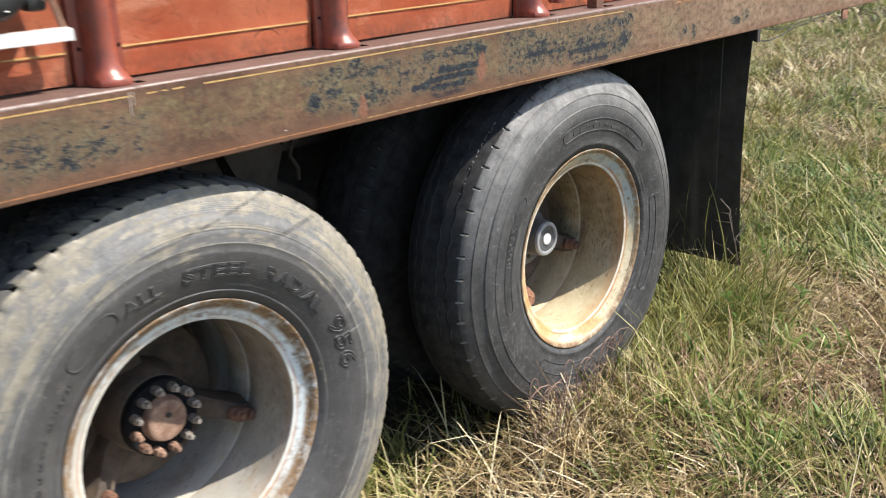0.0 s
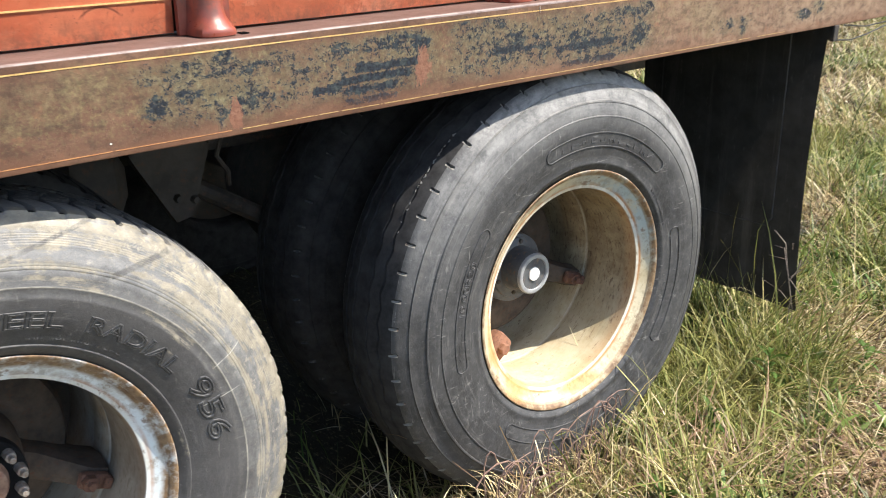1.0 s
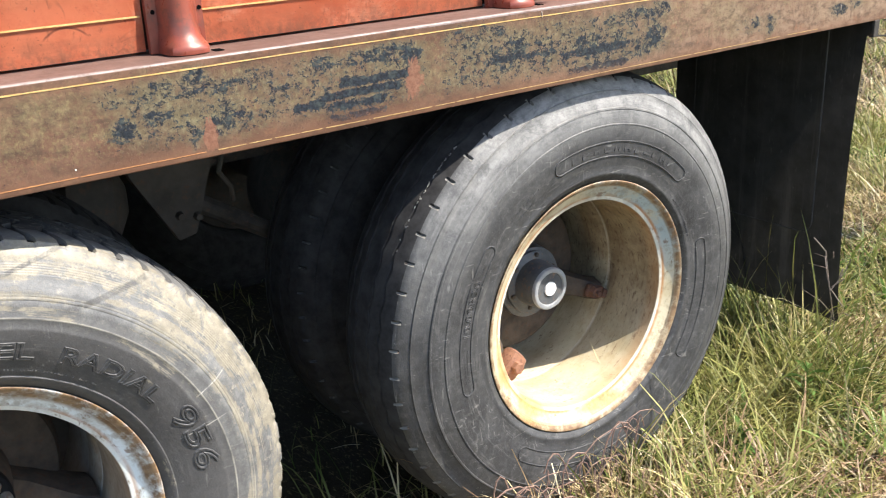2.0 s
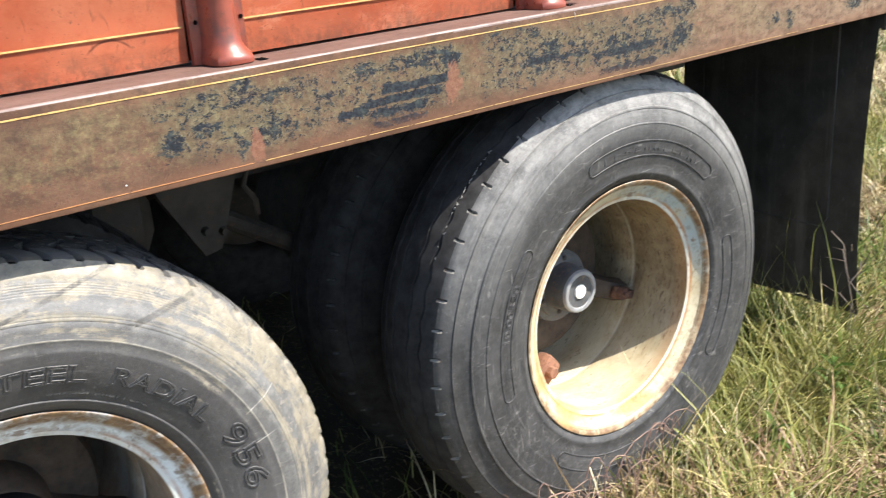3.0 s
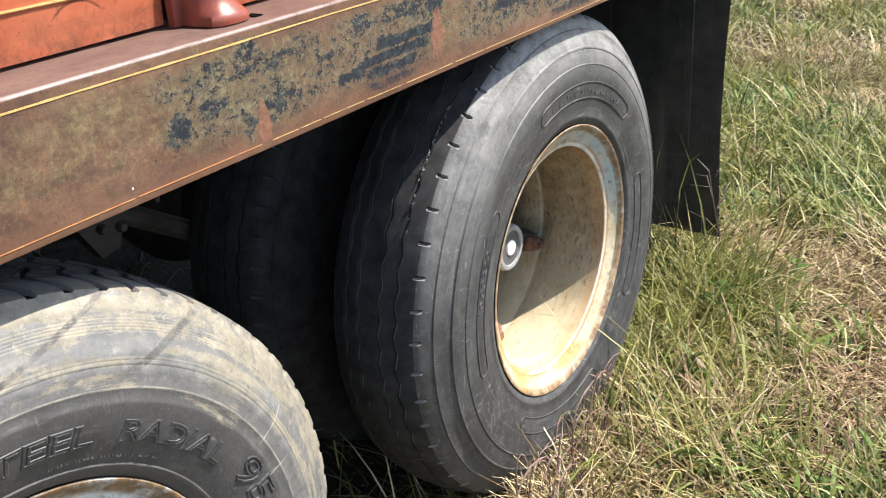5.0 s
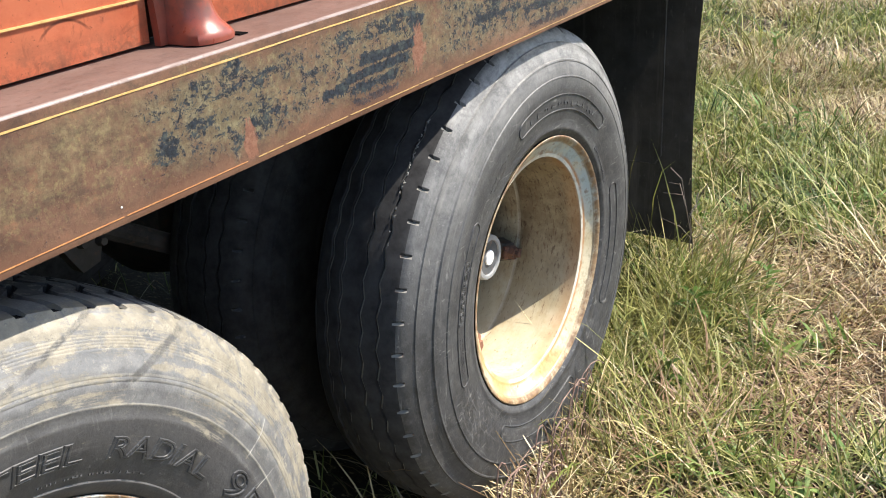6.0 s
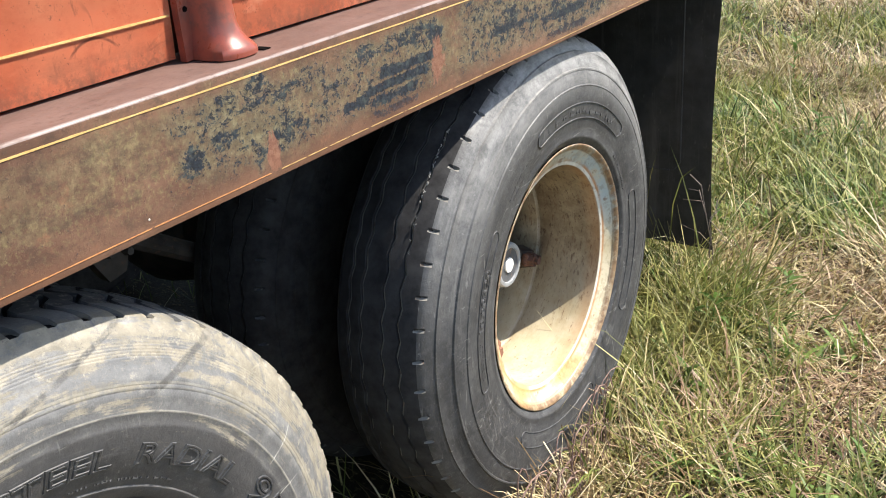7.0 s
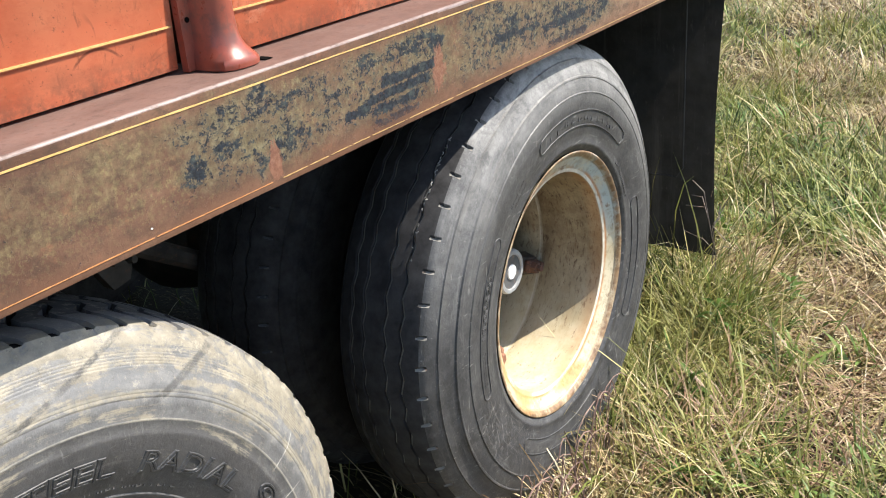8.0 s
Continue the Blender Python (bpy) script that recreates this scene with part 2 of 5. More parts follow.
def flap_material():
    """Black sheet rubber with dusty streaks run down it."""
    m = Nodes("black_flap_rubber", 0.62, 0.0, 0.35)
    c = m.mix(m.ramp(m.noise(12, 5, 0.65), 0.35, 0.65), (0.040, 0.038, 0.036), (0.072, 0.069, 0.066))
    c = m.mix(m.ramp(m.noise(26, 5, 0.7, (1, 1, 0.07), (4, 2, 0)), 0.54, 0.68, 0, 0.7), c, (0.105, 0.100, 0.094))
    c = m.mix(m.ramp(m.noise(60, 5, 0.75, (1, 1, 0.35), (1, 7, 3)), 0.60, 0.68, 0, 0.6), c, (0.13, 0.125, 0.115))
    m.colour(c).bump(m.noise(48, 4, 0.7), 0.35, 0.001)
    return m.mat


def polar(m):
    """Radius from the wheel's axle, in the part's own space."""
    x, z = m.axis(0), m.axis(2)
    return m.math("SQRT", m.math("ADD", m.math("MULTIPLY", x, x), m.math("MULTIPLY", z, z)))


def rubber_material(name, mud):
    """Sun-greyed rubber with dust; mud gives dried pale clay on the shoulder."""
    m = Nodes(name, 0.56, 0.0, 0.5)
    r = polar(m)
    c = m.mix(m.ramp(m.noise(9, 6, 0.75), 0.38, 0.62), (0.022, 0.022, 0.024), (0.055, 0.055, 0.057))
    c = m.mix(m.ramp(m.noise(60, 5, 0.78), 0.50, 0.70, 0, 0.5), c, (0.13, 0.128, 0.125))
    c = m.mix(m.ramp(m.noise(34, 6, 0.8, (1, 1, 1), (3, 1, 7), 0.8), 0.62, 0.67, 0, 0.6), c, (0.24, 0.235, 0.225))
    c = m.mix(m.ramp(m.noise(22, 5, 0.7, (1, 1, 1), (1, 4, 2)), 0.52, 0.66, 0, 0.75), c, (0.022, 0.022, 0.025))
    c = m.mix(m.ramp(m.ring_noise(90, 3.0, 5, 0.75, 3.0), 0.55, 0.68, 0, 0.4), c, (0.20, 0.195, 0.19))
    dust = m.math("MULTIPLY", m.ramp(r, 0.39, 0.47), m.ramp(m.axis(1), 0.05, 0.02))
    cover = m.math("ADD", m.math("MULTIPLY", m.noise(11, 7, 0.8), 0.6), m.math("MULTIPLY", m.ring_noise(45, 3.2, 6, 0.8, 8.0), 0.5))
    # dust paler towards the tyre's top: the fall of light put into its colour
    top_light = m.ramp(m.blob((0.02, 0.0, 0.46), (0.66, 1.0, 0.58)), 0.0, 0.55, 0.06, 1.0)
    c = m.mix(m.math("MULTIPLY", m.math("MULTIPLY", dust, top_light), m.ramp(cover, 0.40, 0.64, 0.15, 0.95)), c, (0.285, 0.280, 0.272))
    c = m.mix(m.ramp(m.noise(15, 7, 0.8, (1, 1, 1), (5, 2, 8), 0.5), 0.50, 0.62, 0, 0.6), c, (0.055, 0.055, 0.058))
    # fine scratches and chafed marks in two directions
    for seed, st in ((2.0, (1, 1, 0.10)), (5.0, (0.12, 1, 1))):
        c = m.mix(m.ramp(m.noise(150, 3, 0.6, st, (seed, 0, seed)), 0.66, 0.72, 0, 0.45), c, (0.26, 0.255, 0.245))
    if mud:
        c = m.mix(m.ramp(m.noise(13, 5, 0.7, (1, 1, 1), (2, 6, 6)), 0.30, 0.60, 0.15, 0.65), c, (0.085, 0.082, 0.083))
        wave = m.math("ADD", r, m.math("MULTIPLY", m.math("SUBTRACT", m.noise(5, 6, 0.75), 0.5), 0.10))
        out = m.ramp(m.axis(1), 0.045, 0.004)
        # chalky grey-blue film over the whole shoulder
        film = m.math("MULTIPLY", m.math("MULTIPLY", m.ramp(wave, 0.395, 0.445), out), m.ramp(m.noise(19, 6, 0.75, (1, 1, 1), (6, 6, 2)), 0.33, 0.58, 0.2, 0.85))
        c = m.mix(film, c, m.mix(m.ramp(m.noise(40, 5, 0.7), 0.4, 0.6), (0.115, 0.116, 0.120), (0.200, 0.200, 0.196)))
        edge = m.math("MULTIPLY", m.ramp(wave, 0.385, 0.470), out)
        streaks = m.math("ADD", m.math("MULTIPLY", m.ramp(m.ring_noise(60, 2.4, 7, 0.75), 0.38, 0.62), 0.50), m.math("ADD", m.math("MULTIPLY", m.noise(46, 6, 0.8), 0.30), m.math("MULTIPLY", m.ramp(m.noise(9, 5, 0.7, (1, 1, 1), (2, 9, 4)), 0.38, 0.62), 0.32)))
        band = m.math("SUBTRACT", m.ramp(m.math("ABSOLUTE", m.math("SUBTRACT", wave, 0.451)), 0.012, 0.004, 0.0, 0.10), m.ramp(m.math("ABSOLUTE", m.math("SUBTRACT", wave, 0.468)), 0.013, 0.006, 0.0, 0.13))
        score = m.math("ADD", m.math("ADD", m.math("ADD", m.math("MULTIPLY", edge, 0.41), band), m.math("MULTIPLY", m.ramp(r, 0.475, 0.505), 0.07)), streaks)
        clay = m.mix(m.ramp(m.noise(26, 5, 0.7), 0.35, 0.65), (0.165, 0.147, 0.114), (0.295, 0.264, 0.204))
        c = m.mix(m.ramp(score, 0.84, 0.99, 0, 0.92), c, clay)
        # thicker cakes of it, and rubbed bare patches
        c = m.mix(m.math("MULTIPLY", m.math("MULTIPLY", edge, 0.6), m.ramp(m.noise(75, 6, 0.8, (1, 1, 1), (3, 3, 3)), 0.56, 0.64)), c, (0.345, 0.315, 0.250))
        c = m.mix(m.math("MULTIPLY", m.math("MULTIPLY", edge, 0.85), m.ramp(m.noise(18, 8, 0.82, (1, 1, 1), (8, 0, 1), 0.9), 0.52, 0.60)), c, (0.13, 0.132, 0.135))
        c = m.mix(m.math("MULTIPLY", edge, m.ramp(m.noise(120, 5, 0.8, (1, 1, 1), (4, 4, 4)), 0.60, 0.67, 0, 0.7)), c, (0.09, 0.088, 0.085))
        # pale lines where the ridges are rubbed
        for rr, w, k in ((0.4140, 0.0012, 0.75), (0.4428, 0.0012, 0.35), (0.4490, 0.0014, 0.5)):
            line = m.math("MULTIPLY", m.ramp(m.math("ABSOLUTE", m.math("SUBTRACT", r, rr)), w * 1.6, w * 0.6), m.ramp(m.noise(30, 5, 0.7), 0.35, 0.6, 0.2, 1.0))
            c = m.mix(m.math("MULTIPLY", line, k), c, (0.36, 0.34, 0.29))
        # two thin dark slanting streaks across the shoulder
        dark_streaks = m.math("MAXIMUM", m.streak(0.060, 0.449, 9.5, 0.19, 0.0042), m.math("MULTIPLY", m.streak(0.262, 0.389, 4.0, 0.085, 0.0062), 0.9))
        dark_streaks = m.math("MULTIPLY", dark_streaks, m.math("MULTIPLY", m.ramp(m.axis(1), 0.02, 0.0), m.ramp(m.noise(45, 6, 0.8), 0.36, 0.56, 0.1, 0.9)))
        c = m.mix(dark_streaks, c, (0.065, 0.063, 0.062))
        for a0, a1, a2, a3, a4 in ((0.395, 0.190, 28.0, 0.035, 0.0014), (0.372, 0.115, 16.0, 0.045, 0.0012)):
            c = m.mix(m.math("MULTIPLY", m.streak(a0, a1, a2, a3, a4), m.ramp(m.noise(60, 4), 0.35, 0.55, 0.2, 0.9)), c, (0.40, 0.385, 0.35))
    m.colour(c).bump(m.math("ADD", m.noise(150, 4, 0.7), m.math("MULTIPLY", m.noise(35, 4, 0.6), 0.6)), 0.55, 0.0014)
    return m.mat


def rim_material(name, a, b, rust, band_tone):
    """Pale rim paint, chalky, rusting at the lip and in flecks."""
    m = Nodes(name, 0.5)
    r = polar(m)
    x, y, z = m.axis(0), m.axis(1), m.axis(2)
    c = m.mix(m.ramp(m.noise(8, 5, 0.65), 0.35, 0.65), a, b)
    stain = m.math("MULTIPLY", m.ramp(m.noise(11, 6, 0.72, (1, 1.6, 1), (4, 0, 2)), 0.54 - 0.05 * rust, 0.72), 0.55)
    c = m.mix(stain, c, (0.36, 0.235, 0.10))
    # shade above the barrel's sunlit floor painted in as brown, and scratches that run round it
    v = m.node("ShaderNodeCombineXYZ")
    m.link(m.math("MULTIPLY", y, 120.0), v.inputs[0])
    m.link(m.math("MULTIPLY", m.math("ARCTAN2", z, x), 9.0), v.inputs[1])
    n = m.node("ShaderNodeTexNoise")
    n.inputs["Scale"].default_value, n.inputs["Detail"].default_value, n.inputs["Roughness"].default_value = 1.0, 6.0, 0.78
    m.link(v.outputs[0], n.inputs["Vector"])
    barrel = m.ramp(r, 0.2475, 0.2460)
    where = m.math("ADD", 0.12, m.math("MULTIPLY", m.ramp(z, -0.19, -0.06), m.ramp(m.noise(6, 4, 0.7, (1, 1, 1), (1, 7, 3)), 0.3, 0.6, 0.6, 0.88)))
    barrel_shade = m.math("MULTIPLY", m.math("MULTIPLY", barrel, where), m.ramp(m.noise(14, 6, 0.75, (1, 1, 1), (2, 2, 8)), 0.30, 0.58, 0.45, 1.0))
    c = m.mix(m.math("MULTIPLY", barrel_shade, min(0.9, 0.6 + 0.3 * rust)), c, (0.130, 0.090, 0.054))
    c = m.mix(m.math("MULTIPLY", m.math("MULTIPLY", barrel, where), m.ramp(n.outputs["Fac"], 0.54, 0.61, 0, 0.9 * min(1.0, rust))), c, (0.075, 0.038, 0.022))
    # rust bleeding in from the lip, and a pale tone on the outer band, strongest towards its upper right
    near = m.math("ADD", m.ramp(y, 0.085, 0.025), m.math("SUBTRACT", m.noise(14, 5, 0.7, (1, 1, 1), (7, 2, 0)), 0.62))
    c = m.mix(m.math("MULTIPLY", m.math("MULTIPLY", barrel, m.ramp(near, 0.30, 0.75)), 0.30 * rust), c, (0.42, 0.19, 0.06))
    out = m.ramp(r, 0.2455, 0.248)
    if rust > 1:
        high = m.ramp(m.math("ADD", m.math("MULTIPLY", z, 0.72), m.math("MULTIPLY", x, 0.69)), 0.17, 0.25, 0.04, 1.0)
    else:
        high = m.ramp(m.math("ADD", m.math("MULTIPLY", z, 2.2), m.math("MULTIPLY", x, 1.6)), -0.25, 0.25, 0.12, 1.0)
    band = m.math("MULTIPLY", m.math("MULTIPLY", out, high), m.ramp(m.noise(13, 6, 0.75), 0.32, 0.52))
    c = m.mix(m.math("MULTIPLY", band, 0.9), c, band_tone)
    spots = m.math("MULTIPLY", out, m.ramp(m.noise(30, 6, 0.78, (1, 1, 1), (1, 1, 5)), 0.50, 0.60))
    c = m.mix(m.math("MULTIPLY", spots, 0.42 if rust > 1 else 0.5), c, (0.185, 0.135, 0.078))
    seam = m.math("MULTIPLY", m.ramp(m.math("ABSOLUTE", m.math("SUBTRACT", r, 0.2560)), 0.0055, 0.001), m.ramp(m.noise(9, 5, 0.7, (1, 1, 1), (5, 1, 1)), 0.36, 0.52))
    c = m.mix(m.math("MULTIPLY", seam, 0.85 * min(1.0, rust)), c, (0.40, 0.17, 0.05))
    # the step whitened too, so its colour adds to the sunlit edge line
    step = m.math("MULTIPLY", m.ramp(r, 0.2462, 0.2470), m.ramp(r, 0.2545, 0.2535))
    c = m.mix(m.math("MULTIPLY", step, m.ramp(m.noise(21, 5, 0.7, (1, 1, 1), (9, 1, 1)), 0.40, 0.55, 0.9, 0.35)), c, (0.68, 0.66, 0.60))
    ring = m.math("MULTIPLY", m.ramp(r, 0.278 if rust > 1 else 0.268, 0.284 if rust > 1 else 0.276), m.ramp(m.noise(24, 6, 0.75), 0.30, 0.52))
    c = m.mix(ring, c, m.mix(m.ramp(m.noise(50, 5, 0.7), 0.4, 0.6), (0.14, 0.082, 0.045), (0.25, 0.160, 0.085)))
    c = m.mix(m.ramp(m.noise(42, 5, 0.78, (1, 2.2, 0.6)), 0.585, 0.65, 0, 0.75), c, (0.16, 0.09, 0.05))
    if rust > 1:
        for at, size in (((-0.165, 0.03, -0.185), (0.10, 0.10, 0.085)), ((-0.235, 0.02, -0.06), (0.05, 0.06, 0.12)), ((0.05, 0.02, -0.262), (0.13, 0.05, 0.03))):
            run = m.math("ADD", m.blob(at, size), m.math("MULTIPLY", m.math("SUBTRACT", m.noise(26, 6, 0.75, (1, 1, 1), (3, 9, 3)), 0.5), 0.9))
            c = m.mix(m.ramp(run, 0.28, 0.62, 0, 0.75), c, m.mix(m.ramp(m.noise(60, 4, 0.7), 0.4, 0.6), (0.40, 0.185, 0.055), (0.52, 0.30, 0.11)))
    m.colour(c).rough(m.ramp(m.noise(30, 5), 0.3, 0.7, 0.36, 0.62)).bump(m.noise(90, 5, 0.7), 0.25, 0.001)
    return m.mat


def blade_material(name, stops, other, translucent=0.3):
    """Blades that differ from one another, lit through as thin leaves are."""
    m = Nodes(name, 0.48, 0.0, 0.28)
    geo = m.node("ShaderNodeNewGeometry")
    ramp = m.node("ShaderNodeValToRGB")
    els = ramp.color_ramp.elements
    els[0].position, els[0].color = stops[0][0], (*stops[0][1], 1)
    els[1].position, els[1].color = stops[-1][0], (*stops[-1][1], 1)
    for p, c in stops[1:-1]:
        els.new(p).color = (*c, 1)
    m.link(geo.outputs["Random Per Island"], ramp.inputs[0])
    c = m.mix(m.ramp(m.noise(2.6, 4, 0.65), 0.40, 0.62, 0, 0.5), ramp.outputs[0], other)
    m.colour(c)
    t = m.node("ShaderNodeBsdfTranslucent")
    m.link(c, t.inputs[0])
    mixer = m.node("ShaderNodeMixShader")
    mixer.inputs[0].default_value = translucent
    m.tree.links.new(m.bsdf.outputs[0], mixer.inputs[1])
    m.tree.links.new(t.outputs[0], mixer.inputs[2])
    m.tree.links.new(mixer.outputs[0], m.tree.nodes["Material Output"].inputs[0])
    return m.mat


RAIL, TOP, ORANGE, POST = rail_material(), top_material(), orange_material(), post_material()
DULL_YELLOW = plain("dull_yellow_pinstripe", (0.34, 0.20, 0.07), (0.48, 0.32, 0.13), 90, 0.55, speck=(0.24, 0.12, 0.05))
YELLOW = plain("yellow_pinstripe_paint", (0.50, 0.31, 0.10), (0.60, 0.41, 0.17), 60, 0.5, speck=(0.40, 0.24, 0.09))
FADED_YELLOW = plain("rubbed_orange_pinstripe", (0.36, 0.14, 0.055), (0.46, 0.23, 0.08), 60, 0.55, speck=(0.26, 0.12, 0.05))
OLD_WHITE = plain("old_pale_paint", (0.26, 0.20, 0.165), (0.42, 0.36, 0.31), 120, 0.6, speck=(0.2, 0.11, 0.08))
CHALK = plain("chalky_torn_rubber", (0.16, 0.155, 0.15), (0.36, 0.35, 0.335), 160, 0.7)
DARK_RUST = plain("dark_rusty_iron", (0.10, 0.05, 0.035), (0.18, 0.085, 0.052), 50, 0.8, 0.0, 0.6, speck=(0.05, 0.035, 0.03))
RUST = plain("rusty_iron", (0.17, 0.075, 0.045), (0.30, 0.145, 0.085), 40, 0.75, 0.0, 0.5, speck=(0.10, 0.05, 0.035))
PALE_RUST = plain("pale_rusted_hub", (0.13, 0.070, 0.048), (0.36, 0.235, 0.17), 28, 0.7, 0.0, 0.4, speck=(0.20, 0.09, 0.06))
UNDER = plain("grimy_chassis_paint", (0.030, 0.026, 0.023), (0.070, 0.058, 0.048), 20, 0.75, 0.0, 0.4, speck=(0.09, 0.055, 0.04))
DUST_AND_SUN = plain("dusty_sunlit_grey", (0.12, 0.115, 0.105), (0.19, 0.18, 0.16), 14, 0.75, 0.0, 0.4, speck=(0.12, 0.075, 0.05))
FLAP = flap_material()
HUB = plain("dark_hub_casting", (0.050, 0.055, 0.062), (0.11, 0.113, 0.118), 20, 0.5, 0.0, 0.3, speck=(0.16, 0.11, 0.08))
CAPRING = plain("bare_aluminium", (0.26, 0.27, 0.285), (0.36, 0.37, 0.38), 60, 0.42, 0.2, 0.2)
CAPWHITE = plain("white_cap_plastic", (0.78, 0.77, 0.74), (0.84, 0.83, 0.81), 60, 0.4, 0.0, 0.05)
# for thin plates whose black stands for the shade inside holes and pockets
HOLE = plain("unlit_hole", (0.004, 0.004, 0.004), (0.008, 0.007, 0.007), 30, 1.0, 0.0, 0.0, 0.0)
SPOKE = plain("dark_cast_iron", (0.045, 0.036, 0.030), (0.10, 0.076, 0.058), 22, 0.8, 0.0, 0.4, 0.3, speck=(0.09, 0.05, 0.032))
BLACK = plain("black_plastic", (0.015, 0.015, 0.016), (0.03, 0.03, 0.03), 30, 0.4)
SILVER = plain("silver_painted_bar", (0.68, 0.68, 0.67), (0.80, 0.80, 0.79), 40, 0.35, 0.3, 0.05)
NUT = plain("bare_steel_nut", (0.26, 0.23, 0.21), (0.44, 0.41, 0.38), 60, 0.4, 0.5, 0.2, speck=(0.28, 0.15, 0.09))
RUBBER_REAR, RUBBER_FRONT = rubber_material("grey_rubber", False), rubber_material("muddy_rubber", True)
# darker copy of the grey steel, with the shade under the truck in its colour
SHADE_STEEL = plain("shade_dark_grey_steel", (0.046, 0.038, 0.031), (0.085, 0.071, 0.058), 14, 0.8, 0.0, 0.4, speck=(0.10, 0.06, 0.04))
TREAD_FRONT = plain("dusty_tread_rubber", (0.036, 0.037, 0.041), (0.078, 0.078, 0.080), 30, 0.75, 0.0, 0.4, 0.3, speck=(0.16, 0.15, 0.13))
# near black for the groove floors, the shade of their depth as colour
GROOVE = plain("shaded_recess_black", (0.006, 0.006, 0.007), (0.014, 0.014, 0.015), 30, 0.9, 0.0, 0.3, 0.15)
TREAD = plain("dark_tread_rubber", (0.021, 0.020, 0.021), (0.048, 0.047, 0.048), 25, 0.8, 0.0, 0.4, 0.2)
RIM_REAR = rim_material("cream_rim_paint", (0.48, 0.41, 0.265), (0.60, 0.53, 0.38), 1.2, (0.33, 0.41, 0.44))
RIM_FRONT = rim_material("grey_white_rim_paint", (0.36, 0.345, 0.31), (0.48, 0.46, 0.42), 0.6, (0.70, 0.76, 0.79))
GREEN = blade_material("green_grass_blades", [(0.0, (0.018, 0.038, 0.009)), (0.35, (0.068, 0.116, 0.026)), (0.7, (0.190, 0.236, 0.058)), (0.92, (0.38, 0.375, 0.135)), (1.0, (0.58, 0.52, 0.25))], (0.33, 0.28, 0.095), 0.28)
STRAW = blade_material("dry_grass_blades", [(0.0, (0.060, 0.038, 0.020)), (0.3, (0.21, 0.135, 0.070)), (0.6, (0.44, 0.335, 0.170)), (0.85, (0.64, 0.53, 0.31)), (1.0, (0.84, 0.76, 0.54))], (0.24, 0.22, 0.07), 0.20)
THATCH = blade_material("dead_thatch_blades", [(0.0, (0.050, 0.030, 0.018)), (0.35, (0.17, 0.105, 0.062)), (0.65, (0.37, 0.27, 0.160)), (0.9, (0.60, 0.50, 0.33)), (1.0, (0.80, 0.73, 0.55))], (0.30, 0.18, 0.11), 0.12)
STEM = plain("purple_brown_stem", (0.13, 0.075, 0.065), (0.26, 0.17, 0.13), 60, 0.7)
HERB = blade_material("weed_leaves", [(0.0, (0.07, 0.15, 0.035)), (0.5, (0.14, 0.24, 0.06)), (1.0, (0.26, 0.36, 0.11))], (0.24, 0.30, 0.09), 0.35)


def ground_material():
    m = Nodes("thatch_and_soil", 0.9, 0.0, 0.2)
    c = m.mix(m.ramp(m.noise(1.3, 5, 0.65), 0.38, 0.62), (0.022, 0.020, 0.010), (0.050, 0.038, 0.020))
    c = m.mix(m.ramp(m.noise(28, 5, 0.75), 0.42, 0.66), c, (0.026, 0.020, 0.013))
    c = m.mix(m.ramp(m.noise(110, 4, 0.7, (1, 0.4, 1)), 0.56, 0.70, 0, 0.8), c, (0.24, 0.19, 0.10))
    m.colour(c).bump(m.noise(60, 5, 0.75), 0.8, 0.02)
    return m.mat


SOIL = ground_material()


# ---- mesh helpers ----
def part(name, bm, material, parent, label="", smooth=False, sharp=38):
    """One mesh object under a thing or a part."""
    me = bpy.data.meshes.new(name)
    bmesh.ops.recalc_face_normals(bm, faces=bm.faces[:])
    bm.to_mesh(me)
    bm.free()
    for mt in material if isinstance(material, (list, tuple)) else [material]:
        me.materials.append(mt)
    if smooth:
        me.polygons.foreach_set("use_smooth", [True] * len(me.polygons))
        me.set_sharp_from_angle(angle=radians(sharp))
    ob = new(name, me)
    ob.parent = parent
    if label:
        ob["label"] = label
    return ob


def same_part(source, parent, m):
    """Another part on the same mesh, with its own sub-parts."""
    ob = copy_thing(source, m)
    ob.parent = parent
    return ob


def add_box(bm, lo, hi, bevel=0.0, m=None):
    """A box between two corners, its edges rounded."""
    g = bmesh.ops.create_cube(bm, size=1.0)["verts"]
    mid = [(a + b) / 2 for a, b in zip(lo, hi)]
    size = [b - a for a, b in zip(lo, hi)]
    for v in g:
        v.co = Vector([v.co[i] * size[i] + mid[i] for i in range(3)])
    if bevel:
        edges = list({e for v in g for e in v.link_edges})
        g = bmesh.ops.bevel(bm, geom=edges, offset=bevel, segments=2, affect="EDGES", profile=0.5)["verts"]
    if m is not None:
        for v in g:
            v.co = m @ v.co
    return g


def box_bm(lo, hi, bevel=0.004, m=None):
    bm = bmesh.new()
    add_box(bm, lo, hi, bevel, m)
    return bm


